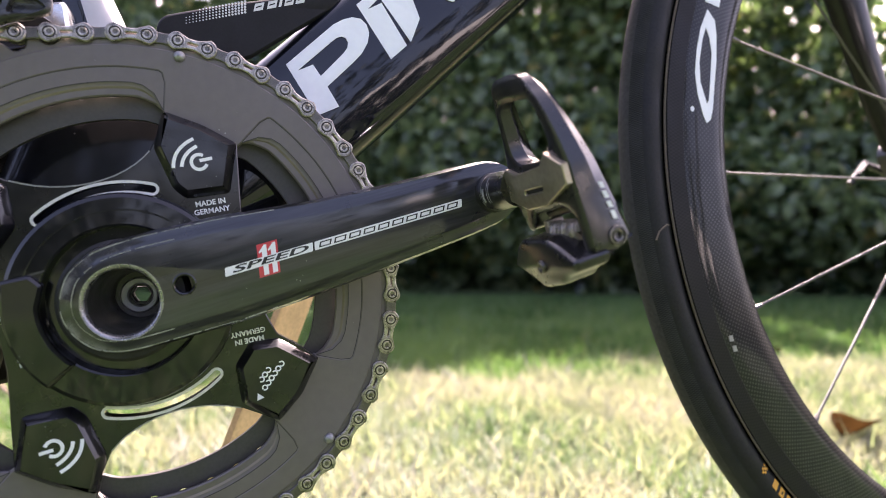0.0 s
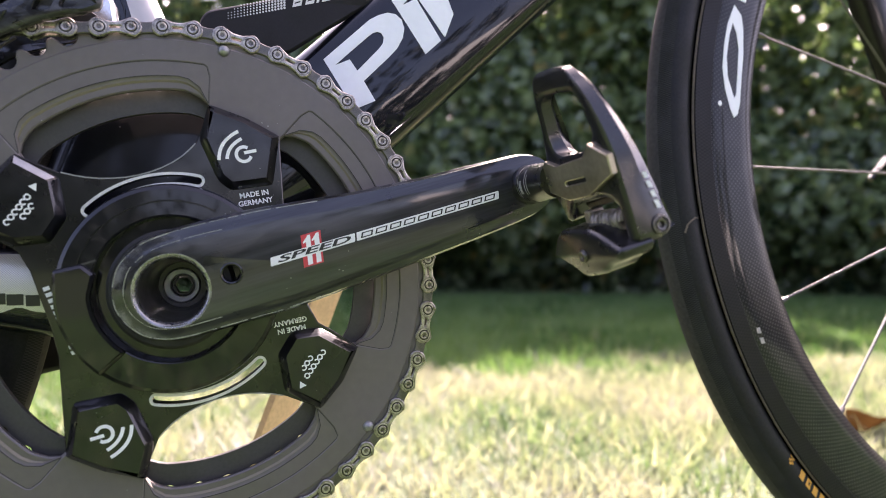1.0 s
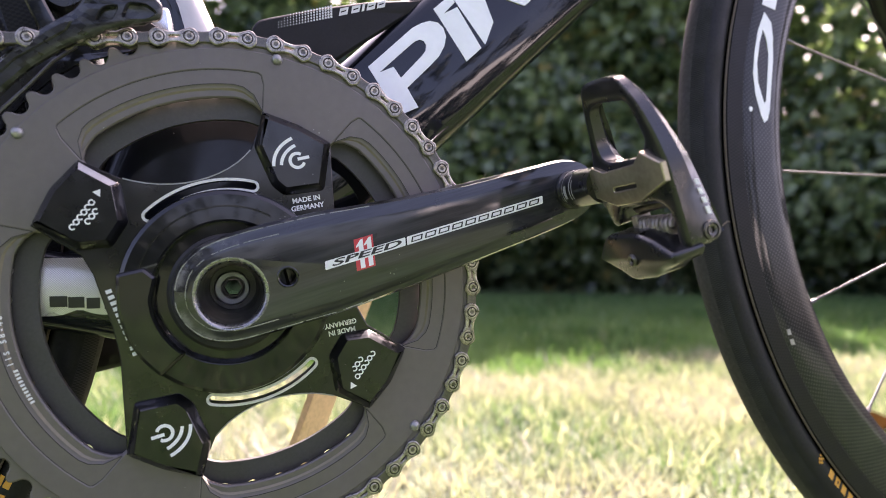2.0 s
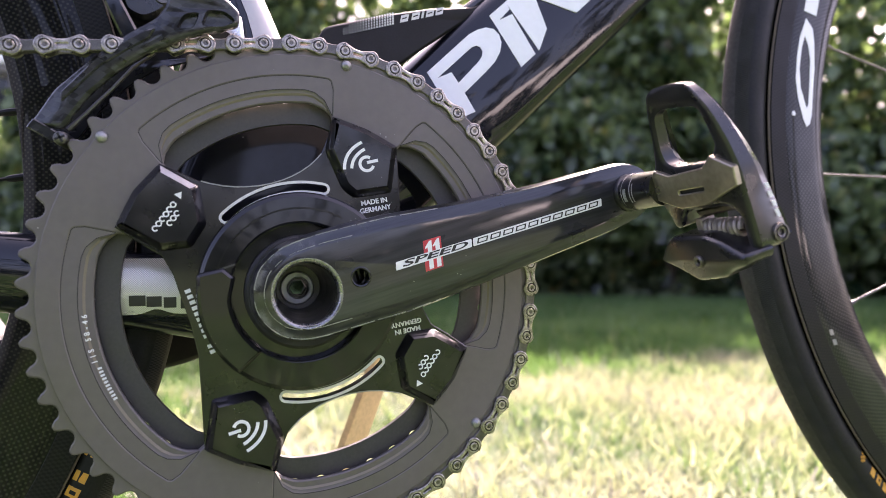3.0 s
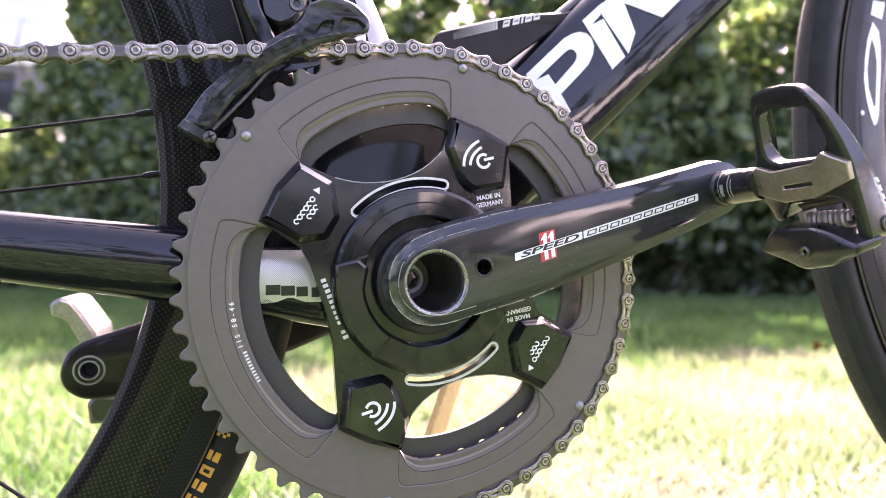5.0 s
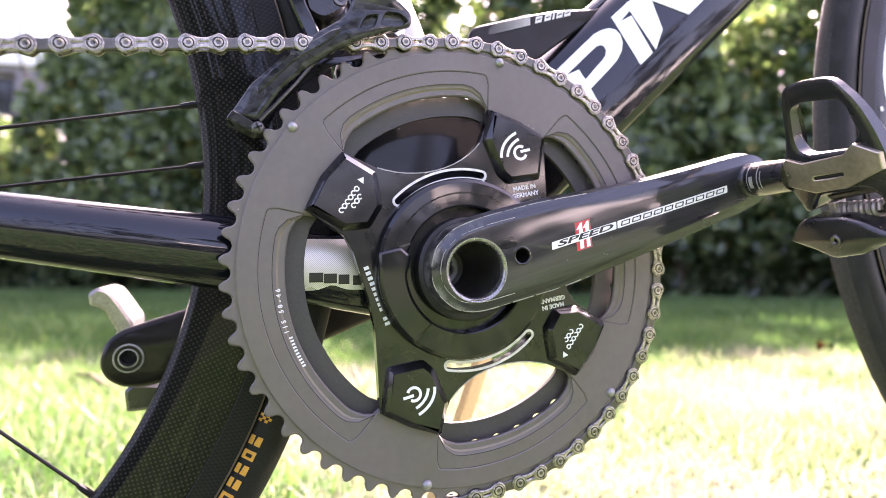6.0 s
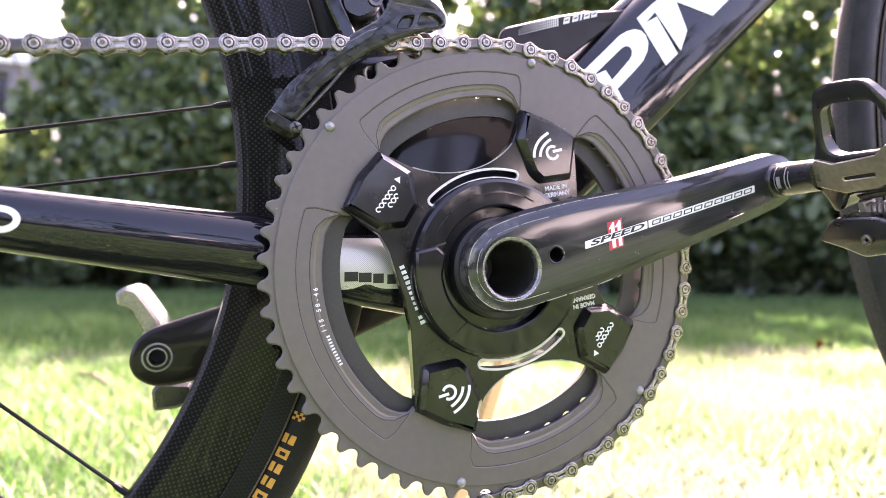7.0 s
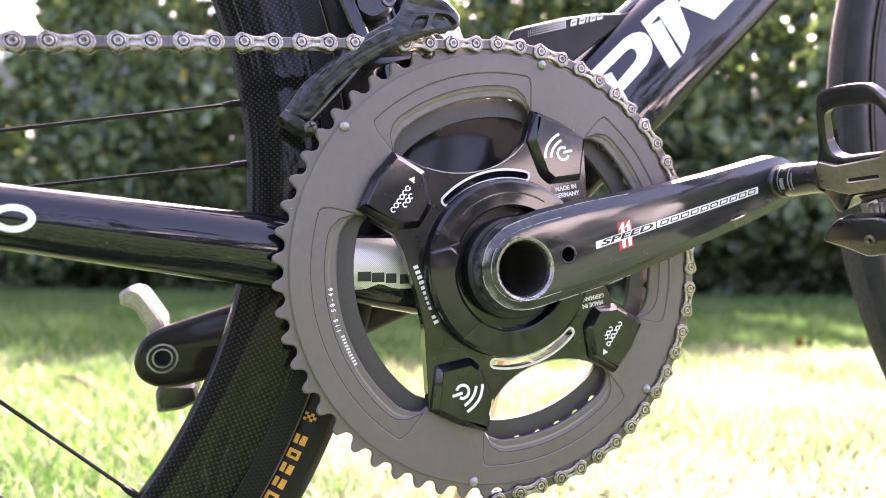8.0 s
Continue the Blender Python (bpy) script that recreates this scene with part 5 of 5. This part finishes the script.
def blade(side):
    rows = []
    for f, x, z, hw, ht in ((0, 596, 78, 9, 5), (0.1, 572, 100, 9, 6), (0.3, 553, 132, 13, 7), (0.6, 522, 190, 17, 8), (0.8, 502, 230, 20, 9), (1.0, 470, 300, 24, 10)):
        c = MID + side * (52 - 14 * f)
        rows.append([bike(x + hw * math.cos(t) * 0.93, z + hw * math.cos(t) * 0.36, c - 10 + ht * math.sin(t)) for t in [2 * math.pi * i / 18 for i in range(18)]])
    return loft(rows)


fork = part("fork", blade(1), M_FORK, bicycle, "dark glossy carbon fork blade")
part("dropout", plate(rounded([(584, 62), (610, 62), (614, 84), (598, 98), (566, 108), (560, 96)], 6, 3), (), 86, 96, ((1.5, 1.5),)), M_PLASTIC, fork)
part("quick_release", tube([bike(598, 77, 100), bike(590, 84, 106), bike(566, 92, 110), bike(548, 74, 110)], [0.004, 0.004, 0.0035, 0.003], 8), M_PLASTIC, fork, "black quick release lever")
part("fork", blade(-1), M_FORK, bicycle)

# ---- pedal ----
P0, PV, PW = Vector((0.164, 0, 0.317)), Vector((-0.30, 0, 0.954)), Vector((-0.954, 0, -0.30))


def ped(a, b, c):
    """Outwards along the spindle, up towards the nose, and c away from the face that shows."""
    return P0 + PV * (b / 1000) - PW * (c / 1000) + Vector((0, -a / 1000, 0))


def ped_deep(a, b, c):
    """The body leans forward and thins towards the nose."""
    front = -3.0 - max(0.0, b - 10) * 0.045
    back = max(16.0 - (b + 22) * 0.20, front + 3.5)
    a = a - max(0.0, min(1.0, (a - 86) / 8)) * max(0.0, b - 8) * 0.10
    return ped(a, b, front + (back - front) * (c + 3.0) / 23.0)


hoop = [(46.0, -3.0), (45.5, 6.0), (50.2, 12.0), (54.0, 24.5), (55.6, 34.0), (58.8, 44.0), (62.5, 46.2), (68, 46.6), (78, 45.8), (86, 43.8), (91.5, 40.4), (95.5, 35.0), (98.4, 27.5), (100.6, 17.0), (102.0, 4.0), (102.2, -12.0), (102.2, -28.0), (98.5, -31.0),
        (95.6, -27.0), (96.0, -14.0), (89.5, -9.5), (64.0, -9.8), (60.0, -17.0), (54.0, -19.0), (50.5, -10.0)]
hoop_hole = [(60.2, 34.8), (66.5, 37.0), (87.5, 33.8), (91.0, 30.4), (93.2, 16.2), (85.5, 9.6), (63.0, 10.3), (58.2, 13.5), (57.5, 20.0)]
pedal = part("pedal", plate(rounded(hoop, 3.0, 3), [rounded(hoop_hole, 3.0, 3)], -3.0, 20.0, ((2.2, 0.8), (0.9, 1.2)), at=ped_deep, back_steps=((3.5, 9.0),)), M_PLASTIC, bicycle, "black clipless road pedal with worn edges", smooth=30)
face = [(45.5, 5.2), (46.2, -2.6), (64.7, -8.6), (81.7, -7.8), (101.4, -0.9), (101.6, 6.6), (90.0, 12.6), (83.8, 8.2), (61.2, 7.2), (52.0, 10.6)]
part("wear_plate", plate(face, [rounded([(65.6, -2.1), (82.2, -1.7), (82.2, 0.1), (65.6, -0.3)], 0.8, 2)], -5.2, -2.6, ((0.5, 0.4),), at=ped), M_SCUFF, pedal, "scuffed pale metal plate with a slot", smooth=25)
part("plate_slot", plate([(65.0, -2.6), (83.0, -2.2), (83.0, 0.6), (65.0, 0.2)], (), -4.2, -2.8, ((0, 0.05),), at=ped), M_RECESS_SHADE, pedal)
clip = [(47.5, -31.5), (55.0, -22.5), (60.5, -19.6), (81.3, -19.9), (89.8, -22.7), (98.0, -27.0), (103.0, -29.0), (101.0, -33.0), (92.0, -35.4), (87.6, -38.6), (71.3, -40.8), (62.3, -36.6)]
part("rear_clip", plate(rounded(clip, 2.6, 3), (), -11.5, 6.0, ((2.0, 0.7), (0.9, 0.9), (0.25, 0.9)), at=ped, back_steps=((2.5, 2.5),)), M_PLASTIC, pedal, "black rear release jaw", smooth=35)
part("tension_screw", revolve([(0.9, 0.2), (1.3, 0.6), (2.2, 0.9), (2.7, 0.4), (2.8, -0.5)], Matrix.Translation(ped(76.0, -31.0, -12.2)) @ (Matrix((Vector((0, -1, 0)), PV, PW)).transposed().to_4x4()) @ mm, 20), M_STEEL_D, pedal)
part("spindle_bar", plate(rounded([(63.7, -11.6), (89.7, -9.4), (90.6, -12.4), (65.8, -14.6)], 1.0, 2), (), 2.0, 8.0, ((0.8, 0.6),), at=ped), M_STEEL_D, pedal)
M_SPRING = mat("dull_steel_spring", (0.30, 0.26, 0.23), 0.5, 0.7, vary=0.2, scale=300)
coil = [ped(70.5 + 22.5 * i / 160, -20.0 + 3.4 * math.sin(2 * math.pi * 7.5 * i / 160), 2.0 + 3.4 * math.cos(2 * math.pi * 7.5 * i / 160)) for i in range(161)]
part("spring", tube(coil, 0.00125, 7), M_SPRING, pedal, "pale steel coil spring")
part("spring_stop", plate(rounded([(66.6, -25.0), (70.6, -25.0), (70.6, -14.5), (66.6, -14.5)], 0.8, 2), (), -1.5, 6.0, ((0.5, 0.5),), at=ped), M_SPRING, pedal)
part("spring_core", tube([ped(68, -20, 2), ped(96, -20, 2)], 0.0018, 8), M_STEEL_D, pedal)
part("pivot_bolt", revolve([(1.2, -0.3), (1.4, 0.4), (2.1, 0.6), (2.3, 0.1), (2.8, 0.1), (3.0, 0.8), (3.8, 0.7), (4.1, 0.0), (4.1, -1.0)], Matrix.Translation(ped(102.2, -24.8, 9.0)) @ Matrix.Rotation(radians(90), 4, "X") @ mm, 28), M_STEEL_D, pedal, "dull steel pivot bolt")
end_at = lambda a, b, c: ped(102.3 - c, b, a)
for i, (b0, b1) in enumerate(((-3.5, -6.2), (-7.2, -10.2), (-11.2, -14.0), (-15.0, -18.6))):
    part("print_mark", plate([(6.8 + 0.6 * i, b0), (8.6 + 0.6 * i, b0 - 0.3), (9.2 + 0.6 * i, b1), (7.4 + 0.6 * i, b1 + 0.3)], (), -0.2, 0.1, ((0, 0.03),), at=end_at), M_WHITE_INK, pedal, "white printed bars" if not i else "")
M_PRINT_P = mat("worn_grey_print", (0.26, 0.26, 0.26), 0.5, vary=0.5, scale=900)
SP = Vector((0.1635, 0, 0.3185))
part("spindle", tube([SP + Vector((0, -y / 1000, 0)) for y in (12, 22, 24, 26, 36, 46, 50)], [0.0098, 0.0098, 0.0088, 0.0094, 0.0090, 0.0086, 0.0086], 28), M_PLASTIC, pedal)
for i, (y, h0, h1) in enumerate(((30.2, -36, 4), (34.6, -42, 36), (36.8, -40, 18), (27.6, -50, 50))):
    bmx = bmesh.new()
    prev = None
    for k in range(11):
        t = radians(h0 + (h1 - h0) * k / 10)
        r = 0.00945
        half = (1.3, 0.4, 0.4, 0.25)[i]
        v1_ = bmx.verts.new(SP + Vector((-r * math.cos(t), -(y - half) / 1000, r * math.sin(t))))
        v2_ = bmx.verts.new(SP + Vector((-r * math.cos(t), -(y + half) / 1000, r * math.sin(t))))
        if prev:
            bmx.faces.new((prev[0], prev[1], v2_, v1_))
        prev = (v1_, v2_)
    part("print_mark", bmx, M_PRINT_P, pedal, "white printed bars" if not i else "")

# ---- front derailleur ----
def fd_at(a, b, c):
    return bike(a, b, -7.0 + (-51.0 - a) * 0.21 + c if a < -51 else -7.0 + (a + 51) * 0.10 + c)


cage = [(-115.0, 74.0), (-104.8, 89.5), (-85.5, 107.0), (-73.5, 115.4), (-63.5, 121.2), (-59.4, 126.5), (-58.2, 131.5), (-50.5, 134.6), (-42.0, 135.6), (-35.0, 133.5), (-28.4, 127.5), (-29.0, 121.0), (-40.5, 117.2), (-53.0, 112.5), (-67.0, 106.0), (-80.0, 97.5), (-91.0, 87.5), (-102.0, 72.5)]
w1 = rounded([(-54.6, 117.2), (-51.6, 122.8), (-45.8, 124.4), (-48.2, 118.0)], 1.5, 2)
w2 = rounded([(-44.4, 119.4), (-42.0, 126.0), (-35.0, 126.2), (-30.6, 123.2), (-35.6, 120.2)], 1.5, 2)
w3 = rounded([(-102.0, 84.0), (-86.0, 100.0), (-66.0, 112.4), (-63.5, 117.0), (-68.5, 115.4), (-88.0, 103.0), (-102.5, 88.0)], 1.0, 2)
derailleur = part("front_derailleur", plate(rounded(cage, 2.0, 2), [w1, w2], -1.5, 2.2, ((1.4, 0.5), (0.5, 0.6)), at=fd_at, hole_k=0.4), M_CHUNK, bicycle, "front derailleur with a coarse carbon cage", smooth=30)
part("cage_rib", plate(w3, (), -2.3, -1.0, ((0.6, 0.5),), at=fd_at), M_CHUNK, derailleur)
part("cage_backing", plate(rounded([(-57, 114.5), (-54, 125), (-36, 128.5), (-29, 124), (-36, 118)], 1, 2), (), 1.2, 2.6, ((0.2, 0.2),), at=fd_at), M_CHUNK, derailleur)
part("cage_tip", plate(rounded([(-116.2, 73.0), (-113.2, 77.0), (-101.0, 69.4), (-103.0, 65.5)], 0.8, 2), (), -2.0, 16.0, ((0.5, 0.5),), at=fd_at), M_CHUNK, derailleur, "square carbon cage tip")
part("inner_cage", plate(rounded([(x + 2, z - 2) for x, z in cage[:4] + [(-60, 124), (-40, 128), (-30, 122), (-46, 112)] + cage[14:]], 2.0, 2), (), 17.0, 18.5, ((0.3, 0.3),), at=fd_at), M_PLASTIC, derailleur)
part("cage_rail", tube([bike(-101.0, 73.2, 9.0), bike(-94.7, 79.8, 9.0), bike(-83.6, 92.4, 9.5), bike(-75.0, 103.2, 10.5), bike(-66.0, 111.0, 12.0)], [0.0013, 0.0011, 0.0009, 0.0009, 0.0009], 8), M_SPOKE, derailleur, "bare steel edge of the inner cage")
part("cage_screw", revolve([(0.0, 1.9), (1.4, 1.8), (2.3, 1.4), (2.9, 0.6), (3.0, -0.6), (3.0, -12)], disc_axis(-101.8, 68.2, 0.5) @ mm, 24), M_SPOKE, derailleur, "steel cross-head cage screw")
for turn in (25, 115):
    part("screw_slot", plate(rot([(-103.9, 67.75), (-99.7, 67.75), (-99.7, 68.65), (-103.9, 68.65)], turn, -101.8, 68.2), (), -1.5, -0.6, ((0, 0.05),)), M_RECESS_SHADE, derailleur)
part("lift_arm", plate(rounded([(-90, 140), (-85, 128), (-78, 113), (-73, 112), (-72, 118), (-79, 132), (-82, 146)], 1.5, 2), (), 6, 14, ((1, 1),)), M_PAINT, derailleur)
part("mechanism_body", plate(rounded([(-82, 152), (-79, 128), (-70, 124), (-60, 130), (-56, 140), (-57, 158)], 4, 3), (), 8, 28, ((2, 2), (0.6, 1))), M_PLASTIC, derailleur, "black mechanism body")
part("clamp_screw", revolve([(1.5, 0.0), (1.8, 0.8), (3.4, 1.0), (3.8, 0.0), (3.8, -6)], disc_axis(-62.0, 136.0, 8.0) @ mm, 20), M_STEEL_D, derailleur)
part("hanger", plate(rounded([(-60, 126), (-28, 134), (-26, 118), (-34, 112), (-52, 116)], 3, 3), (), 14, 30, ((1.5, 1.5),)), M_SILVER, derailleur, "grey aluminium hanger")

# ---- bottle cage ----
M_CAGE = mat("matt_black_composite", (0.007, 0.007, 0.008), 0.5, spec=0.22, vary=0.25, scale=90, bump=0.04, bump_scale=900)


def cage_at(a, b, c):
    return bike(a, b, 16.0 + 0.16 * (a - 10) + 5.0 * math.sin((a - 10) / 90) + c)


wing = [(8.7, 122.5), (9.4, 128.0), (12.2, 132.2), (17.5, 134.4), (44.6, 144.2), (70.5, 152.2), (97.5, 158.0), (120, 168), (140, 186), (146, 182), (124, 160), (92.3, 148.4), (67.1, 129.8), (52.4, 118.5), (36, 111.0), (20, 113.5)]
bottle_cage = part("bottle_cage", plate(rounded(wing, 2.0, 2), (), 0.0, 3.0, ((1.2, 0.6), (0.3, 0.5)), at=cage_at), M_CAGE, bicycle, "black bottle cage wing with pale print", smooth=30)
part("cage_rail", tube([cage_at(x, z, 4.0) for x, z in ((10, 124), (30, 118), (52, 124), (68, 136), (92, 154), (130, 186))], 0.0032, 10), M_PLASTIC, bottle_cage)
M_PRINT_G = mat("pale_grey_print", (0.58, 0.58, 0.58), 0.5, vary=0.1, scale=300)
for i in range(19):
    bm = None
    for j in range(5 if i > 3 else 4 if i > 1 else 3):
        x, z = 22.0 + 1.5 * i, 132.2 + 0.56 * i + (j - 1.6) * 1.35
        w = 0.26 + 0.022 * i
        bm = plate(rot(circle(w, 6, x, z), 18, x, z), (), -0.15, 0.1, ((0, 0.03),), at=cage_at, bm=bm)
    part("print_dots", bm, M_PRINT_G, bottle_cage)
for i, x in enumerate((53.0, 59.6, 65.4, 68.2, 74.0)):
    z = 143.2 + 0.36 * (x - 53)
    w = 4.6 if i not in (2,) else 1.4
    part("print_mark", plate([(x, z - 2.0), (x + w, z - 2.0 + 0.36 * w), (x + w + 0.8, z + 2.0 + 0.36 * w), (x + 0.8, z + 2.0)], [[(x + 1.1, z - 0.2), (x + w - 0.6, z - 0.2 + 0.3 * w), (x + w - 0.4, z + 0.6 + 0.3 * w), (x + 1.3, z + 0.6)]] if w > 2 else (), -0.15, 0.1, ((0, 0.03),), at=cage_at), M_PRINT_G, bottle_cage, "pale printed bars" if not i else "")

# ---- far-side crank and pedal ----
far = rounded([(-190.0, -55), (-186.5, -43), (-178.0, -36.2), (-165, -32.0), (-135.2, -23.0), (-60, 4), (-12, 22), (8, 24), (20, 12), (21, -8), (10, -22), (-10, -28), (-60, -48), (-135.4, -64.5), (-165, -70.4), (-178, -70), (-187, -64)], 5, 3)
far_arm = part("far_crank_arm", plate(far, [circle(12.6, 32, -3, -1), circle(4.8, 24, -174.0, -52.7)], 104.0, 117.0, ((3.2, 0.8), (1.2, 1.6)), hole_k=0.1, back_steps=((2.5, 2.5),)), M_FORK, bicycle, "glossy carbon far-side crank arm")
part("pedal_eye", revolve([(4.7, -6), (4.9, 0.6), (5.6, 0.5), (5.8, -0.3), (7.4, -0.3), (7.7, 0.5), (8.6, 0.3), (8.8, -0.5)], disc_axis(-174.0, -52.7, 104.0) @ mm, 32), M_ALU, far_arm, "bright pedal thread ring")
M_FARPEDAL = mat("satin_pedal_metal", (0.27, 0.266, 0.26), 0.30, 0.8, vary=0.25, scale=60, bump=0.05, bump_scale=300)
far_pedal = part("far_pedal", plate(rounded([(-199.8, -15.2), (-194.7, -11.5), (-188.3, -13.4), (-183.2, -20.2), (-174.7, -33.6), (-174.0, -48.0), (-186.0, -48.0), (-184.2, -38.9), (-190.6, -26.0), (-194.7, -23.4), (-198.9, -22.9)], 2, 3), (), 125, 178, ((2.0, 1.5),), back_steps=((2, 2),)), M_FARPEDAL, bicycle, "bright satin metal far-side pedal")
part("far_rear_clip", plate(rounded([(-179.9, -76.3), (-175.3, -72.1), (-156.6, -73.5), (-154.0, -84.3), (-165.4, -88.9), (-178.6, -89.5)], 2, 3), (), 125, 176, ((2.0, 2.0),), back_steps=((2, 2),)), M_PLASTIC, far_pedal)
# spindle end coloured near-black for the shade inside the pedal eye
part("far_spindle", tube([bike(-174, -52.7, 114.5), bike(-174, -52.7, 170)], 0.0075, 20), M_RECESS_SHADE, far_pedal)

# ---- wooden prop ----
prop = thing("wooden_prop", "pale wooden lath propping the bicycle up from the lawn", "lath", place=(-0.02, 0.125, 0))
foot, head = Vector((-0.022, 0.122, -0.01)), Vector((0.100, 0.134, 0.305))
ax = (head - foot).normalized()
wide = Vector((0.6, 0.8, 0.0))
wide = (wide - ax * wide.dot(ax)).normalized()
thin_ = ax.cross(wide)
bm = loft([[foot + ax * (t * (head - foot).length) + wide * (a * 0.0180 * k) + thin_ * (b * 0.0028 * k) for a, b in rounded([(-1, -1), (1, -1), (1, 1), (-1, 1)], 0.25, 2)] for t, k in ((0, 0.97), (0.02, 1), (0.5, 1.02), (0.98, 1), (1, 0.96))])
part("stick", bm, M_WOOD, prop, smooth=40)

# ---- small things on the lawn ----
M_DRY = mat("dry_brown_leaf", (0.014, 0.007, 0.002), 0.9, spec=0.0, vary=0.3, scale=60, bump=0.3, bump_scale=200)


def dry_leaf(x, y, length, turn, curl):
    bm = bmesh.new()
    rows = []
    for i in range(9):
        t = i / 8
        w = 0.30 * length * math.sin(math.pi * min(0.98, max(0.02, t))) ** 0.8
        rows.append([bm.verts.new((x + (t - 0.5) * length * math.cos(turn) - s * w * math.sin(turn), y + (t - 0.5) * length * math.sin(turn) + s * w * math.cos(turn), 0.020 + curl * (abs(s) ** 2) * w + 0.012 * math.sin(3 * t))) for s in (-1, -0.5, 0, 0.5, 1)])
    for a, b in zip(rows, rows[1:]):
        for j in range(4):
            bm.faces.new((a[j], a[j + 1], b[j + 1], b[j]))
    ob = part("fallen_leaf", bm, M_DRY)
    ob.modifiers.new("thickness", "SOLIDIFY").thickness = 0.0008
    return tagged(ob, "curled dry brown leaf lying on the grass", "leaf", "fallen leaves")


dry_leaf(0.905, 0.40, 0.105, 0.4, 0.25)
dry_leaf(1.30, 0.95, 0.06, 0.2, 0.6)
M_TWIG = mat("brown_twig_bark", (0.085, 0.05, 0.032), 0.8, vary=0.4, scale=80, bump=0.3, bump_scale=300)
twig = part("fallen_twig", tube([(-0.466, 1.233, 0.018), (-0.414, 1.171, 0.026), (-0.385, 1.11, 0.022), (-0.356, 1.069, 0.018)], [0.004, 0.005, 0.0045, 0.003], 7), M_TWIG)
tagged(twig, "brown twig lying in the grass", "twig")

# ---- white house beyond the hedge's end ----
house = thing("house", "white rendered house with a dark window behind the hedge", "house", place=(-4.5, 10.0, 0))
M_RENDER = mat("white_render", (0.76, 0.76, 0.75), 0.85, vary=0.05, scale=3, bump=0.1, bump_scale=40)
M_LILAC = mat("lilac_grey_render", (0.17, 0.155, 0.175), 0.85, vary=0.08, scale=3, bump=0.1, bump_scale=40)
M_GLASS = mat("dark_window_glass", (0.02, 0.022, 0.025), 0.08, vary=0.1, scale=2)


def box(x0, x1, y0, y1, z0, z1, bm=None):
    bm = bm or bmesh.new()
    v = [bm.verts.new((x, y, z)) for x in (x0, x1) for y in (y0, y1) for z in (z0, z1)]
    for f in ((0, 1, 3, 2), (4, 6, 7, 5), (0, 4, 5, 1), (2, 3, 7, 6), (0, 2, 6, 4), (1, 5, 7, 3)):
        bm.faces.new([v[i] for i in f])
    return bm


def wall_front(z0, z1, openings):
    return plate([(-9000, z0), (-2500, z0), (-2500, z1), (-9000, z1)], openings, 9000, 9300, ((0, 1),), at=lambda a, b, c: Vector((a / 1000, c / 1000, b / 1000)))


part("wall", wall_front(0, 6000, [[(-3820, 1700), (-2870, 1700), (-2870, 2560), (-3820, 2560)]]), M_LILAC, house, "lower wall in dull lilac render")
part("wall", box(-9, -8.7, 9.3, 16, 0, 6), M_RENDER, house)
part("wall", box(-2.80, -2.50, 9.3, 16, 0, 6), M_RENDER, house)
win = part("window", box(-3.82, -2.87, 9.16, 9.2, 1.7, 2.56), M_GLASS, house, "dark window")
part("window_frame", plate([(-3820, 1700), (-2870, 1700), (-2870, 2560), (-3820, 2560)], [[(-3760, 1760), (-2930, 1760), (-2930, 2500), (-3760, 2500)]], 9100, 9160, ((4, 4),), at=lambda a, b, c: Vector((a / 1000, c / 1000, b / 1000))), M_LILAC, win)
part("window_sill", box(-3.88, -2.81, 8.94, 9.05, 1.64, 1.7), M_RENDER, win)
for i in range(12):
    part("cladding_board", box(-8.99, -2.47, 8.955 - 0.01 * (i == 0), 8.996, 2.66 + 0.275 * i, 2.925 + 0.275 * i), M_RENDER, house)
part("roof", box(-9.4, -2.2, 8.6, 16.4, 6.0, 6.3), M_BARK, house)

# ---- an added, unseen hedge behind the camera, shaped for the reflections ----
def back_place(g, n):
    x = -14 + 28 * g.random(n)
    z = 8.0 * g.random(n)
    y = -9.5 - 0.8 * g.random(n) + 0.3 * np.sin(x * 1.7) + 0.2 * np.sin(z * 3 + x)
    # taller on the left to darken reflections, opened mid and right to brighten them
    top = 4.2 + 2.4 * np.clip((-2.6 - x) / 1.2, 0, 1) + 0.9 * np.sin(x * 1.1) + 0.6 * np.sin(x * 3.7 + 1.0)
    open_ = (x > 1.8) & (z > 1.0 + 0.4 * np.sin(x * 3)) & (g.random(n) > np.where(x > 4.0, 0.10, 0.45) + 0.55 * np.sin(x * 1.9 + 2.0 * np.sin(z * 1.7)))
    glade = (x > -1.6) & (x < 1.8) & (z > 0.9 + 0.3 * np.sin(x * 4)) & (g.random(n) > 0.10)
    ragged = np.sin(x * 2.9 + 1.3 * np.sin(z * 2.1)) * np.sin(z * 3.3 + 0.7 * np.sin(x * 2.3)) > 0.55
    return np.stack([x, y, z], 1)[(z < top) & ~open_ & ~glade & ~(ragged & (z > 1.6))]


back = thing("hedge", "added unseen conifer hedge that darkens reflections", "hedge", place=(0, -10, 0))
vb, fb = leaves(95000, 33, back_place, 0.16, 0.26)
back_leaves = from_arrays("foliage", vb, fb, M_CONIFER, back)
back_leaves.matrix_parent_inverse = Matrix.Translation(-back.location)
tagged(back_leaves, "leaves", kind="stuff")

# plain pale wall added unseen past the conifers, behind the camera, to brighten reflections
tagged(part("reflector_wall", box(3.4, 17.0, -13.3, -13.0, 0, 2.6), M_RENDER), "added unseen pale wall that brightens reflections", "wall", kind="structure")
